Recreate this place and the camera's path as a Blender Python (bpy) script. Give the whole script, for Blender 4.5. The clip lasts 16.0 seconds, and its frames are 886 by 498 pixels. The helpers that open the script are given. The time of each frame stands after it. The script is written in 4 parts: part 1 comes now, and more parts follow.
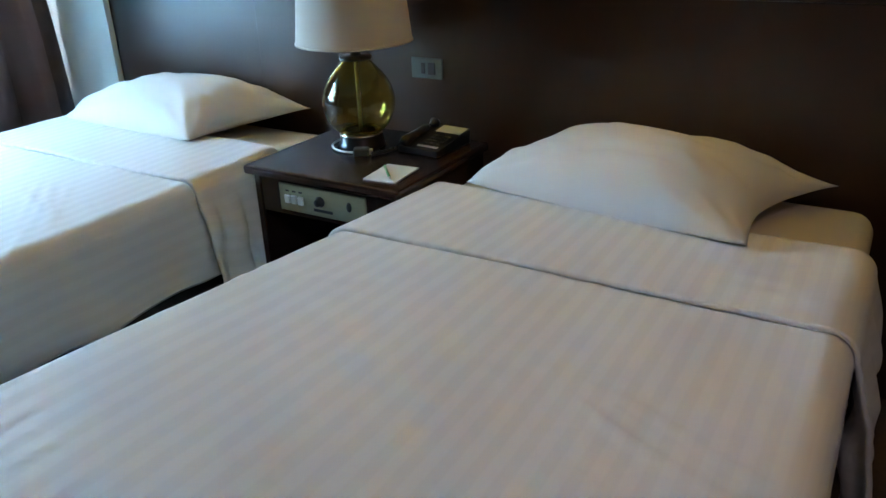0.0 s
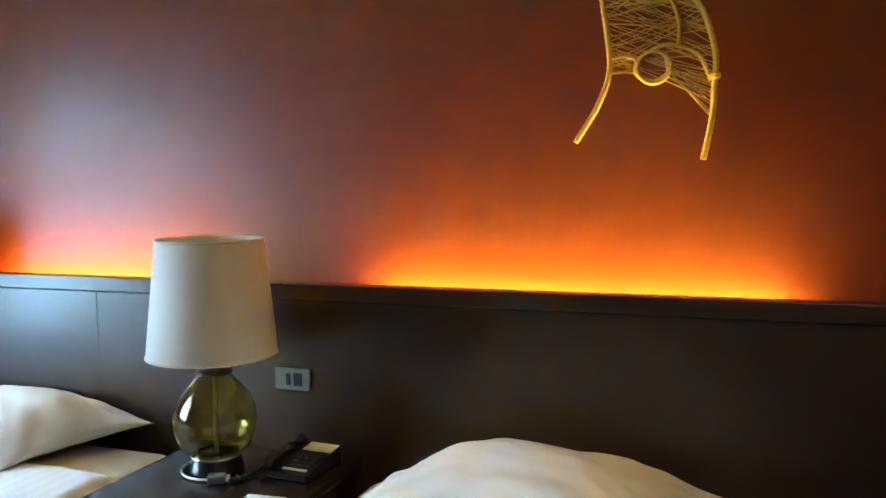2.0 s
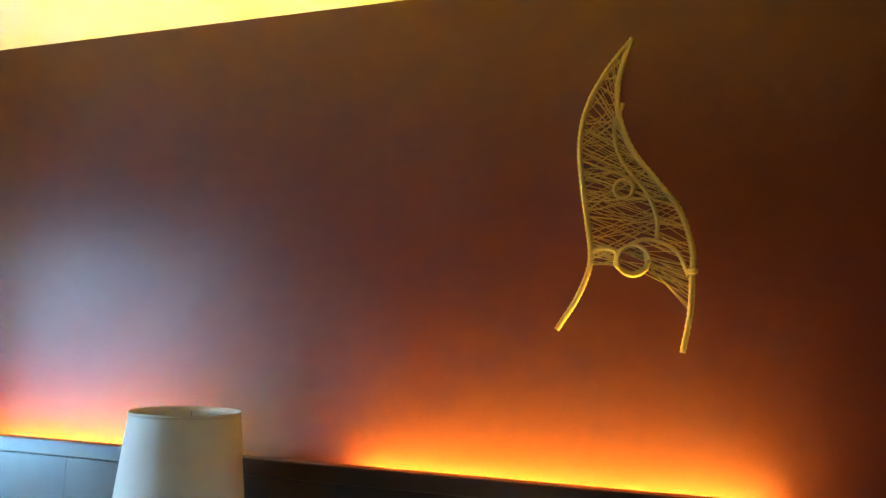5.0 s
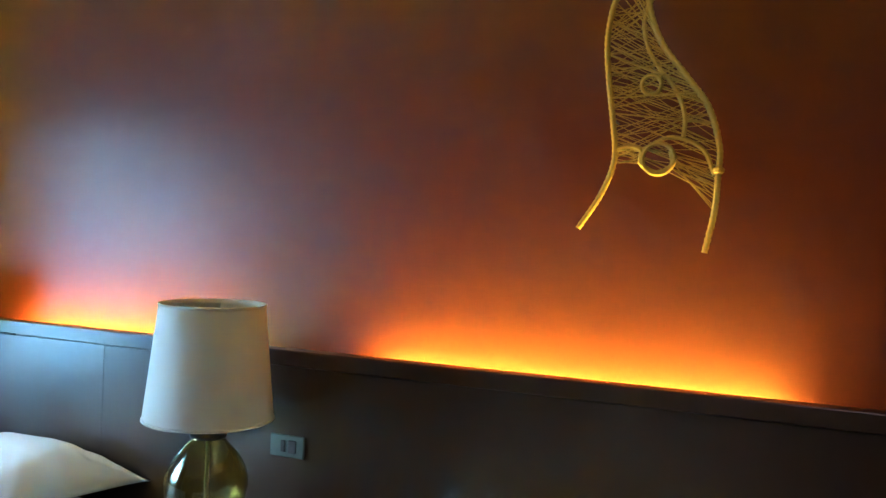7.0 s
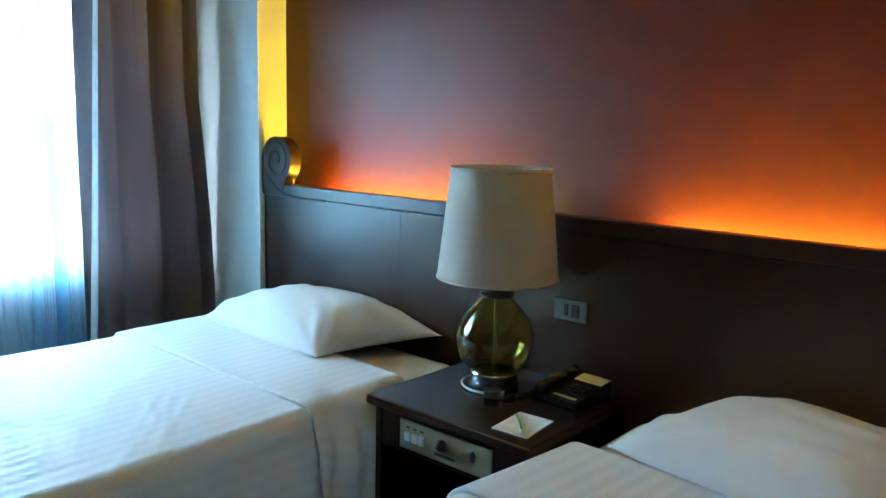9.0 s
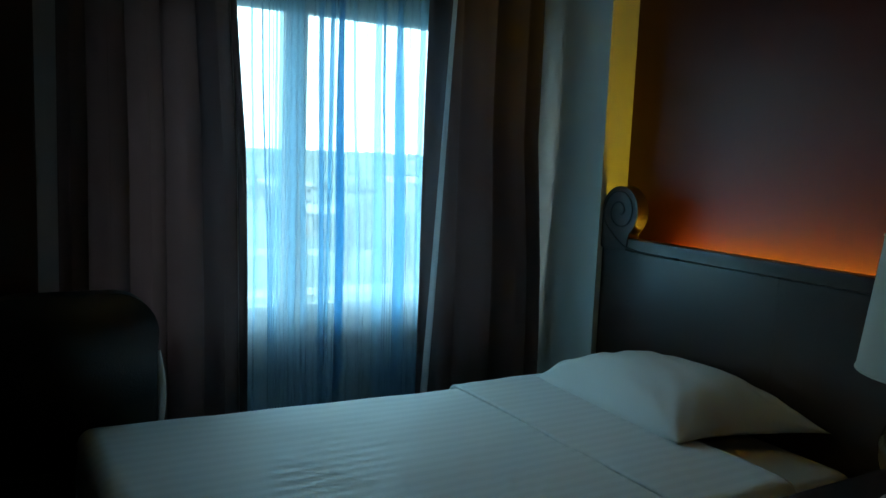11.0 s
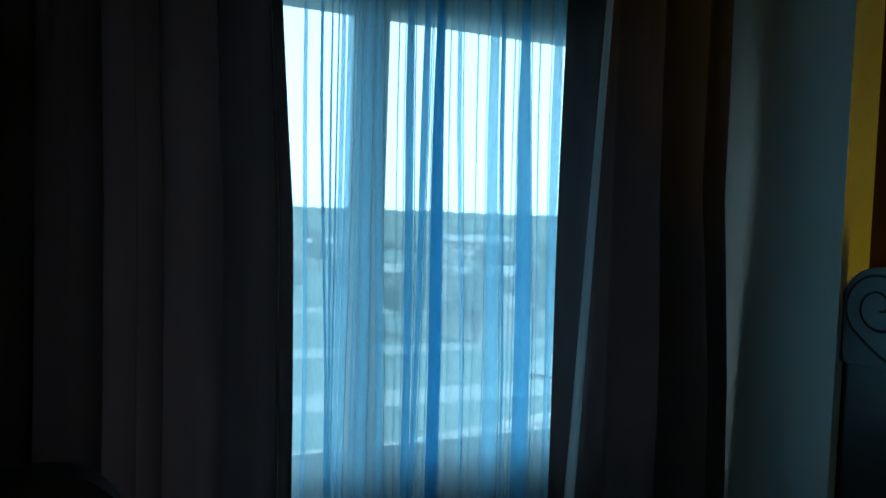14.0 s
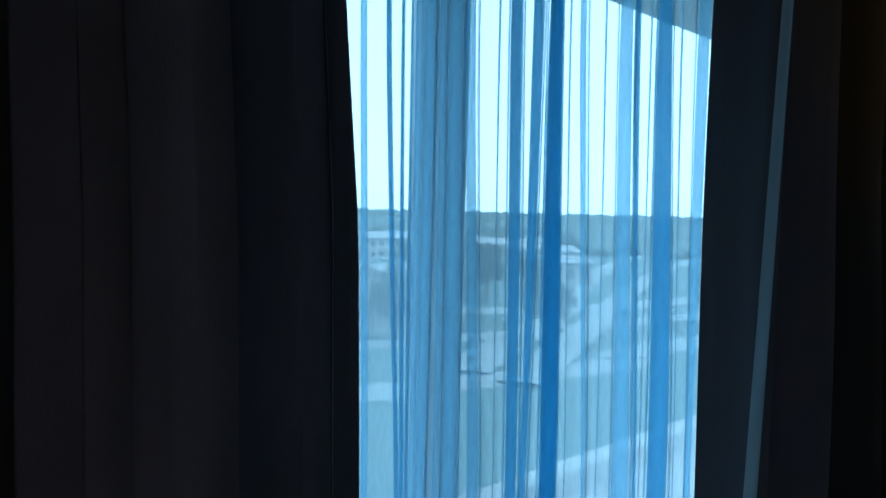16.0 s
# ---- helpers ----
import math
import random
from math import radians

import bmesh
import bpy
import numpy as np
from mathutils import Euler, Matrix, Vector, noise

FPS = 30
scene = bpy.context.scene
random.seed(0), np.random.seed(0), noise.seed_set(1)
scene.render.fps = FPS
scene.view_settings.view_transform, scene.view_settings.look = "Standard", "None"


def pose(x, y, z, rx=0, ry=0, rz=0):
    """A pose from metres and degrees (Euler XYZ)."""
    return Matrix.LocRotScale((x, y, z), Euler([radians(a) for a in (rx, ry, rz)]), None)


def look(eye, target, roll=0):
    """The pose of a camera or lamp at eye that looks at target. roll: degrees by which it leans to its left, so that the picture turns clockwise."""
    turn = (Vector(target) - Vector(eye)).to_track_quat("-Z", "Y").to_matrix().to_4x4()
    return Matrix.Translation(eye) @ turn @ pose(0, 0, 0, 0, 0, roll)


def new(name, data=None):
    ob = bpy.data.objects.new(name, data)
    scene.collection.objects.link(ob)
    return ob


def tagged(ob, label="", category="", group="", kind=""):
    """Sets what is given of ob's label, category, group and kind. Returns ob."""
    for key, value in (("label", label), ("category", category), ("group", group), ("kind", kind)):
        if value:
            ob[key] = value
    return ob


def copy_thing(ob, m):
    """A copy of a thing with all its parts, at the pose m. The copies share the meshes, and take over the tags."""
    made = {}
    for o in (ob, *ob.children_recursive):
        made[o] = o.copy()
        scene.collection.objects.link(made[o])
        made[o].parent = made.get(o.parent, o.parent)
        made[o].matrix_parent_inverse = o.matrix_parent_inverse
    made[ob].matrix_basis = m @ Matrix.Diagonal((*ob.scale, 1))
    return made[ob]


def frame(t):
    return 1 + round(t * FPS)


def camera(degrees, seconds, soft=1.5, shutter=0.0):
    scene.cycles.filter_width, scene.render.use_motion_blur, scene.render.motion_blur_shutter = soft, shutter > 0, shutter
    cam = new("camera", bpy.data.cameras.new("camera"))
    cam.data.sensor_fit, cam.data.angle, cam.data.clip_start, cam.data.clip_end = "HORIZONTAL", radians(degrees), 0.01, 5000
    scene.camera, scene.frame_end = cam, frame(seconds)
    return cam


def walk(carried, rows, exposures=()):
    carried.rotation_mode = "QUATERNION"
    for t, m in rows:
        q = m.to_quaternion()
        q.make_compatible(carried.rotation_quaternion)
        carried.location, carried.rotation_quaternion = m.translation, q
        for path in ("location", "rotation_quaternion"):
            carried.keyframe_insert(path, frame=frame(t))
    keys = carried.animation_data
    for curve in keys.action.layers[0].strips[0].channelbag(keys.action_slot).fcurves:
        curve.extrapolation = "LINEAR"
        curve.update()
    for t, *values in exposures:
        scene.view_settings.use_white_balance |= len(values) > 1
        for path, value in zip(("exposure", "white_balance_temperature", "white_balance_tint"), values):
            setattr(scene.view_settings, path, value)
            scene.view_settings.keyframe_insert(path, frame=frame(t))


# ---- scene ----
cam = camera(59.07, 16.0, soft=1.5)
PATH = [
    (0, (1.675, -2.240, 1.357), (0.718, -0.685, 0.540), -2.14),
    (0.5, (1.619, -2.129, 1.367), (0.770, -0.471, 0.638), -1.70),
    (1, (1.573, -2.088, 1.390), (0.828, -0.321, 0.823), -1.62),
    (1.5, (1.523, -2.087, 1.413), (0.832, -0.245, 1.057), -1.14),
    (2, (1.494, -2.100, 1.423), (0.835, -0.218, 1.270), -0.51),
    (2.5, (1.474, -2.115, 1.435), (0.845, -0.216, 1.455), 0.03),
    (3, (1.489, -2.118, 1.457), (0.866, -0.223, 1.596), 0.09),
    (3.5, (1.506, -2.109, 1.477), (0.878, -0.223, 1.698), 0.44),
    (3.7, (1.511, -2.112, 1.481), (0.875, -0.233, 1.737), 0.58),
    (5.8, (1.568, -2.092, 1.514), (0.925, -0.210, 1.725), 2.87),
    (6, (1.574, -2.091, 1.518), (0.938, -0.204, 1.701), 2.98),
    (6.5, (1.588, -2.076, 1.512), (0.912, -0.197, 1.622), 2.64),
    (7, (1.579, -2.082, 1.500), (0.841, -0.223, 1.476), 2.42),
    (7.5, (1.566, -2.070, 1.469), (0.768, -0.245, 1.286), 2.08),
    (8, (1.557, -2.075, 1.428), (0.639, -0.323, 1.129), 1.47),
    (8.5, (1.543, -2.090, 1.422), (0.449, -0.445, 1.112), 1.66),
    (9, (1.522, -2.102, 1.413), (0.238, -0.602, 1.096), 1.48),
    (9.5, (1.467, -2.141, 1.406), (-0.003, -0.823, 1.090), 1.68),
    (10, (1.363, -2.187, 1.409), (-0.241, -1.037, 1.083), 2.37),
    (10.2, (1.304, -2.201, 1.417), (-0.328, -1.090, 1.098), 2.29),
    (12.3, (0.699, -2.041, 1.442), (-1.088, -1.154, 1.307), 3.00),
    (12.5, (0.615, -2.013, 1.444), (-1.179, -1.140, 1.308), 2.88),
    (13, (0.464, -1.945, 1.451), (-1.339, -1.088, 1.328), 2.06),
    (13.5, (0.284, -1.882, 1.432), (-1.517, -1.021, 1.305), 1.83),
    (14, (0.051, -1.835, 1.443), (-1.748, -0.967, 1.345), 2.01),
    (14.5, (-0.151, -1.836, 1.440), (-1.921, -0.909, 1.338), 2.38),
    (15, (-0.270, -1.844, 1.448), (-2.047, -0.933, 1.334), 2.20),
    (15.5, (-0.499, -1.849, 1.452), (-2.241, -0.874, 1.343), 1.66),
    (16, (-0.751, -1.818, 1.444), (-2.446, -0.762, 1.343), 1.55),
]
walk(cam, [(t, look(e, g, r)) for t, e, g, r in PATH],
     [(0, 5.1, 6450, 32), (0.5, 5.5, 6500, 34), (1, 5.6, 6600, 34), (1.5, 5.7, 6700, 34), (2.5, 5.7, 6750, 33), (3.5, 5.65, 6500, 31), (6, 5.55, 5950, 28), (7, 5.6, 5800, 25), (8, 5.4, 5900, 25), (9, 4.85, 6150, 25), (9.5, 4.15, 6250, 23), (10, 3.3, 6300, 20), (12.3, 1.45, 6700, 4), (13, 1.3, 6450, 5), (14, 1.02, 5950, 8), (16, 0.78, 5450, 14)])

# ---- light ----
world = bpy.data.worlds.new("sky")
scene.world = world
world.use_nodes = True
wn = world.node_tree.nodes
sky = wn.new("ShaderNodeTexSky")
sky.sky_type = "NISHITA"
sky.sun_disc = False
sky.dust_density = 1.6
sky.sun_elevation, sky.sun_rotation = radians(50), radians(60)
haze = wn.new("ShaderNodeMix")
haze.data_type = "RGBA"
haze.inputs[0].default_value = 0.65
haze.inputs[7].default_value = (14.4, 15.5, 14.6, 1)
world.node_tree.links.new(sky.outputs[0], haze.inputs[6])
world.node_tree.links.new(haze.outputs[2], wn["Background"].inputs[0])
wn["Background"].inputs[1].default_value = 0.15


def lamp(name, kind, energy, colour, m, **more):
    data = bpy.data.lights.new(name, kind)
    data.energy, data.color = energy, colour
    for k, v in more.items():
        if k == "size":
            data.size = v
        if k == "size_y":
            data.shape, data.size_y = "RECTANGLE", v
        if k == "spread":
            data.spread = v
        if k == "angle":
            data.angle = v
    ob = new(name, data)
    ob.matrix_world = m
    return ob


# the sun stands behind the building, on the far side from the window
lamp("sun", "SUN", 1.0, (1.0, 0.95, 0.88), look((30, 17, 50), (0, 0, 0)), angle=radians(0.5))
# daylight of the window opening
lamp("window_light", "AREA", 0.30, (0.30, 0.88, 1.0), look((-1.700, -1.02, 1.40), (0, -1.02, 1.34)), size=0.72, size_y=1.22)
# unseen warm fill added high behind the walk to brighten the right bed
lamp("warm_fill_light", "AREA", 0.038, (1.0, 0.90, 0.88), look((2.1, -2.3, 2.58), (1.45, -1.0, 0.5)), size=0.3, size_y=0.3, spread=radians(75))


# ---- materials ----
def material(name, colour, rough=0.5, metal=0.0, colour2=None, scale=8.0, detail=6.0, bump=0.0, bump_scale=80.0, rough2=None, stretch=(1, 1, 1), spec=0.5):
    m = bpy.data.materials.new(name)
    m.use_nodes = True
    nt = m.node_tree
    b = nt.nodes["Principled BSDF"]
    b.inputs["Base Color"].default_value = (*colour, 1)
    b.inputs["Roughness"].default_value = rough
    b.inputs["Metallic"].default_value = metal
    b.inputs["Specular IOR Level"].default_value = spec
    co = nt.nodes.new("ShaderNodeTexCoord")
    mp = nt.nodes.new("ShaderNodeMapping")
    mp.inputs["Scale"].default_value = stretch
    nt.links.new(co.outputs["Object"], mp.inputs[0])
    if colour2 or rough2 is not None:
        n1 = nt.nodes.new("ShaderNodeTexNoise")
        n1.inputs["Scale"].default_value, n1.inputs["Detail"].default_value = scale, detail
        nt.links.new(mp.outputs[0], n1.inputs["Vector"])
        if colour2:
            mx = nt.nodes.new("ShaderNodeMix")
            mx.data_type = "RGBA"
            mx.inputs[6].default_value, mx.inputs[7].default_value = (*colour, 1), (*colour2, 1)
            nt.links.new(n1.outputs[0], mx.inputs[0])
            nt.links.new(mx.outputs[2], b.inputs["Base Color"])
        if rough2 is not None:
            mr = nt.nodes.new("ShaderNodeMapRange")
            mr.inputs[1].default_value, mr.inputs[2].default_value = 0.3, 0.7
            mr.inputs[3].default_value, mr.inputs[4].default_value = rough, rough2
            nt.links.new(n1.outputs[0], mr.inputs[0])
            nt.links.new(mr.outputs[0], b.inputs["Roughness"])
    if bump:
        n2 = nt.nodes.new("ShaderNodeTexNoise")
        n2.inputs["Scale"].default_value, n2.inputs["Detail"].default_value = bump_scale, 4
        nt.links.new(mp.outputs[0], n2.inputs["Vector"])
        bp = nt.nodes.new("ShaderNodeBump")
        bp.inputs["Strength"].default_value, bp.inputs["Distance"].default_value = bump, 0.003
        nt.links.new(n2.outputs[0], bp.inputs["Height"])
        nt.links.new(bp.outputs[0], b.inputs["Normal"])
    return m


def linen_material(name, stripes=True):
    """White cotton; satin stripes run along the bed."""
    m = material(name, (0.78, 0.77, 0.75), 0.75, bump=0.25, bump_scale=500, colour2=(0.72, 0.71, 0.7), scale=3)
    nt = m.node_tree
    b = nt.nodes["Principled BSDF"]
    b.inputs["Sheen Weight"].default_value = 0.15
    if stripes:
        co = nt.nodes.new("ShaderNodeUVMap")
        wv = nt.nodes.new("ShaderNodeTexWave")
        wv.bands_direction = "X"
        wv.inputs["Scale"].default_value = 7.0
        wv.inputs["Distortion"].default_value = 0.0
        nt.links.new(co.outputs[0], wv.inputs["Vector"])
        rp = nt.nodes.new("ShaderNodeValToRGB")
        rp.color_ramp.elements[0].position, rp.color_ramp.elements[1].position = 0.34, 0.66
        nt.links.new(wv.outputs["Fac"], rp.inputs[0])
        mr = nt.nodes.new("ShaderNodeMapRange")
        mr.inputs[3].default_value, mr.inputs[4].default_value = 0.82, 0.46
        nt.links.new(rp.outputs[0], mr.inputs[0])
        nt.links.new(mr.outputs[0], b.inputs["Roughness"])
        rib = nt.nodes.new("ShaderNodeBump")
        rib.inputs["Strength"].default_value, rib.inputs["Distance"].default_value = 0.20, 0.0012
        nt.links.new(wv.outputs["Fac"], rib.inputs["Height"])
        nt.links.new(b.inputs["Normal"].links[0].from_socket, rib.inputs["Normal"])
        nt.links.new(rib.outputs[0], b.inputs["Normal"])
        mx = nt.nodes.new("ShaderNodeMix")
        mx.data_type = "RGBA"
        mx.inputs[6].default_value, mx.inputs[7].default_value = (0.752, 0.748, 0.744, 1), (0.780, 0.776, 0.772, 1)
        nt.links.new(rp.outputs[0], mx.inputs[0])
        nt.links.new(mx.outputs[2], b.inputs["Base Color"])
    return m


def glow_material(name, colour, strength):
    m = bpy.data.materials.new(name)
    m.use_nodes = True
    b = m.node_tree.nodes["Principled BSDF"]
    b.inputs["Emission Color"].default_value = (*colour, 1)
    b.inputs["Emission Strength"].default_value = strength
    return m


def sheer_material():
    m = bpy.data.materials.new("sheer_voile")
    m.use_nodes = True
    nt = m.node_tree
    nt.nodes.remove(nt.nodes["Principled BSDF"])
    out = nt.nodes["Material Output"]
    tr = nt.nodes.new("ShaderNodeBsdfTransparent")
    tr.inputs[0].default_value = (0.82, 0.94, 0.99, 1)
    tl = nt.nodes.new("ShaderNodeBsdfTranslucent")
    tl.inputs[0].default_value = (0.50, 0.77, 0.94, 1)
    df = nt.nodes.new("ShaderNodeBsdfDiffuse")
    df.inputs[0].default_value = (0.28, 0.38, 0.47, 1)
    m1 = nt.nodes.new("ShaderNodeMixShader")
    m1.inputs[0].default_value = 0.18
    nt.links.new(tl.outputs[0], m1.inputs[1])
    nt.links.new(df.outputs[0], m1.inputs[2])
    m2 = nt.nodes.new("ShaderNodeMixShader")
    co = nt.nodes.new("ShaderNodeTexCoord")
    mp = nt.nodes.new("ShaderNodeMapping")
    mp.inputs["Scale"].default_value = (1, 1, 0.15)
    ns = nt.nodes.new("ShaderNodeTexNoise")
    ns.inputs["Scale"].default_value = 260
    nt.links.new(co.outputs["Object"], mp.inputs[0])
    nt.links.new(mp.outputs[0], ns.inputs["Vector"])
    mr = nt.nodes.new("ShaderNodeMapRange")
    mr.inputs[1].default_value, mr.inputs[2].default_value = 0.3, 0.7
    mr.inputs[3].default_value, mr.inputs[4].default_value = 0.46, 0.51
    nt.links.new(ns.outputs[0], mr.inputs[0])
    nt.links.new(mr.outputs[0], m2.inputs[0])
    nt.links.new(tr.outputs[0], m2.inputs[1])
    nt.links.new(m1.outputs[0], m2.inputs[2])
    nt.links.new(m2.outputs[0], out.inputs[0])
    return m


def glass_material(name, colour, rough=0.0, thin=False):
    m = bpy.data.materials.new(name)
    m.use_nodes = True
    b = m.node_tree.nodes["Principled BSDF"]
    b.inputs["Base Color"].default_value = (*colour, 1)
    b.inputs["Transmission Weight"].default_value = 1.0
    b.inputs["Roughness"].default_value = rough
    b.inputs["IOR"].default_value = 1.05 if thin else 1.46
    return m


RED = material("red_wall_paint", (0.079, 0.0094, 0.0046), 0.43, colour2=(0.067, 0.0080, 0.0039), scale=2.5, bump=0.12, bump_scale=140, rough2=0.47, spec=0.48)
# for walls out of view; dark so that they bounce less light
TAUPE = material("dim_unseen_wall", (0.20, 0.155, 0.125), 0.6, colour2=(0.175, 0.135, 0.11), scale=2, bump=0.1, bump_scale=160)
PALE = material("pale_wall_paint", (0.66, 0.66, 0.62), 0.6, colour2=(0.60, 0.60, 0.57), scale=2, bump=0.1, bump_scale=160)
CEIL = material("ceiling_paint", (0.56, 0.53, 0.49), 0.8, colour2=(0.52, 0.49, 0.455), scale=1.5, bump=0.08, bump_scale=120)
CARPET = material("dark_carpet", (0.045, 0.03, 0.025), 0.95, colour2=(0.08, 0.055, 0.045), scale=60, bump=0.8, bump_scale=400)
WENGE = material("dark_stained_wood", (0.027, 0.012, 0.0065), 0.29, colour2=(0.036, 0.017, 0.0095), scale=2.2, detail=5, rough2=0.36, stretch=(3, 3, 0.35), spec=0.65)
DARKWOOD = material("dark_lacquered_wood", (0.020, 0.010, 0.008), 0.24, colour2=(0.026, 0.013, 0.010), scale=5, detail=6, bump=0.01, bump_scale=60, rough2=0.27, stretch=(0.3, 3, 3))
# near-black for dark wood parts, and for shade put into gaps as colour
BLACKWOOD = material("black_wood_and_gap_shade", (0.012, 0.009, 0.008), 0.6, colour2=(0.02, 0.015, 0.012), scale=10)
LINEN = linen_material("striped_satin_cotton")
PLAIN = linen_material("plain_white_cotton", False)
MATTRESS = material("ivory_mattress_cover", (0.68, 0.62, 0.53), 0.8, colour2=(0.62, 0.56, 0.48), scale=6, bump=0.25, bump_scale=300)
DRAPE = material("mauve_brown_drape", (0.180, 0.136, 0.138), 0.8, colour2=(0.150, 0.112, 0.113), scale=5, bump=0.4, bump_scale=500, stretch=(1, 1, 0.2))
LINING = material("grey_curtain_lining", (0.74, 0.74, 0.74), 0.7, colour2=(0.68, 0.68, 0.68), scale=20, bump=0.2, bump_scale=400)
SHEER = sheer_material()
ALU = material("white_window_frame", (0.66, 0.68, 0.68), 0.4, colour2=(0.60, 0.62, 0.63), scale=12)
PANE = glass_material("clear_window_glass", (0.66, 0.87, 0.95), thin=True)
AMBER = glass_material("amber_green_glass", (0.82, 0.70, 0.32))
SHADE = material("ivory_lamp_shade_fabric", (0.54, 0.50, 0.44), 0.85, colour2=(0.50, 0.465, 0.405), scale=15, bump=0.3, bump_scale=600, stretch=(1, 1, 0.3))
CHROME = material("chrome", (0.75, 0.76, 0.78), 0.12, 1.0, rough2=0.2, scale=30)
BLACK = material("black_plastic", (0.014, 0.014, 0.015), 0.32, colour2=(0.02, 0.02, 0.021), scale=40, bump=0.1, bump_scale=700)
PANEL = material("olive_grey_metal_plate", (0.30, 0.29, 0.19), 0.4, 0.3, colour2=(0.26, 0.25, 0.165), scale=14, stretch=(1, 8, 8))
WHITEPLASTIC = material("white_plastic", (0.74, 0.73, 0.68), 0.35, colour2=(0.68, 0.67, 0.62), scale=30)
GREYPLATE = material("grey_switch_plate", (0.13, 0.165, 0.160), 0.35, colour2=(0.11, 0.14, 0.136), scale=30)
DARKGREY = material("dark_grey_plastic", (0.06, 0.062, 0.065), 0.4, colour2=(0.075, 0.077, 0.08), scale=30)
PAPER = material("white_paper", (0.80, 0.80, 0.78), 0.75, colour2=(0.77, 0.77, 0.75), scale=20)
GREEN = material("green_plastic", (0.10, 0.36, 0.14), 0.35, colour2=(0.12, 0.42, 0.17), scale=30)
RATTAN = material("golden_rattan", (0.56, 0.36, 0.060), 0.55, colour2=(0.40, 0.24, 0.035), scale=90, bump=0.6, bump_scale=260)
LEATHER = material("black_leather", (0.016, 0.015, 0.016), 0.3, colour2=(0.026, 0.024, 0.025), scale=20, bump=0.35, bump_scale=220, rough2=0.42)
TUBE = glow_material("warm_tube_glow", (1.0, 0.70, 0.035), 8.0)
FIXTURE = material("white_enamel", (0.7, 0.7, 0.68), 0.4, colour2=(0.66, 0.66, 0.64), scale=20)


# ---- builders ----
def finish(name, bm, mat, smooth=False):
    me = bpy.data.meshes.new(name)
    bmesh.ops.recalc_face_normals(bm, faces=bm.faces)
    if smooth:
        for f in bm.faces:
            f.smooth = True
    bm.to_mesh(me)
    bm.free()
    me.materials.append(mat)
    return new(name, me)


def part(name, bm, mat, parent, label="", smooth=False):
    ob = finish(name, bm, mat, smooth)
    ob.parent = parent
    if label:
        tagged(ob, label)
    return ob


def thing(name, at, label, category, group="", kind=""):
    ob = new(name)
    ob.location = at
    return tagged(ob, label, category, group, kind)


def box(x0, x1, y0, y1, z0, z1, bevel=0.0, segments=2, bm=None):
    bm = bm or bmesh.new()
    r = bmesh.ops.create_cube(bm, size=1)
    for v in r["verts"]:
        v.co = Vector(((x0 + x1) / 2 + v.co.x * (x1 - x0), (y0 + y1) / 2 + v.co.y * (y1 - y0), (z0 + z1) / 2 + v.co.z * (z1 - z0)))
    if bevel:
        es = {e for v in r["verts"] for e in v.link_edges}
        bmesh.ops.bevel(bm, geom=list(es), offset=bevel, segments=segments, profile=0.5, affect="EDGES")
    return bm


def lathe(profile, steps=40, caps=True):
    """profile: (radius, z) from the bottom up."""
    bm = bmesh.new()
    rings = []
    for r, z in profile:
        rings.append([bm.verts.new((r * math.cos(2 * math.pi * i / steps), r * math.sin(2 * math.pi * i / steps), z)) for i in range(steps)])
    for a, b in zip(rings, rings[1:]):
        for i in range(steps):
            bm.faces.new((a[i], a[(i + 1) % steps], b[(i + 1) % steps], b[i]))
    if caps:
        bm.faces.new(rings[0][::-1])
        bm.faces.new(rings[-1])
    return bm


def tube(points, radius, sides=6, bm=None):
    """A round bar along points; radius is one number or one for each point."""
    bm = bm or bmesh.new()
    pts = [Vector(p) for p in points]
    rings = []
    for i, p in enumerate(pts):
        d = (pts[min(i + 1, len(pts) - 1)] - pts[max(i - 1, 0)]).normalized()
        u = d.cross(Vector((0, 1, 0.013))).normalized()
        w = d.cross(u)
        r = radius[i] if isinstance(radius, (list, tuple)) else radius
        rings.append([bm.verts.new(p + r * (math.cos(2 * math.pi * k / sides) * u + math.sin(2 * math.pi * k / sides) * w)) for k in range(sides)])
    for a, b in zip(rings, rings[1:]):
        for k in range(sides):
            bm.faces.new((a[k], a[(k + 1) % sides], b[(k + 1) % sides], b[k]))
    bm.faces.new(rings[0][::-1])
    bm.faces.new(rings[-1])
    return bm


def prism(outline, y0, y1):
    """An outline of (x, z) made solid between y0 and y1."""
    bm = bmesh.new()
    a = [bm.verts.new((x, y0, z)) for x, z in outline]
    b = [bm.verts.new((x, y1, z)) for x, z in outline]
    bm.faces.new(a)
    bm.faces.new(b[::-1])
    for i in range(len(a)):
        j = (i + 1) % len(a)
        bm.faces.new((a[i], b[i], b[j], a[j]))
    return bm


def smooth_path(keys, n):
    """n points along a Catmull-Rom curve through keys."""
    k = [Vector(p) for p in keys]
    k = [2 * k[0] - k[1]] + k + [2 * k[-1] - k[-2]]
    out = []
    for i in range(n):
        s = i / (n - 1) * (len(k) - 3)
        j = min(int(s), len(k) - 4)
        u = s - j
        p0, p1, p2, p3 = k[j:j + 4]
        out.append(0.5 * (2 * p1 + (p2 - p0) * u + (2 * p0 - 5 * p1 + 4 * p2 - p3) * u * u + (3 * p1 - p0 - 3 * p2 + p3) * u ** 3))
    return out


def structure(name, bm, mat, label):
    return tagged(finish(name, bm, mat), label, kind="structure")


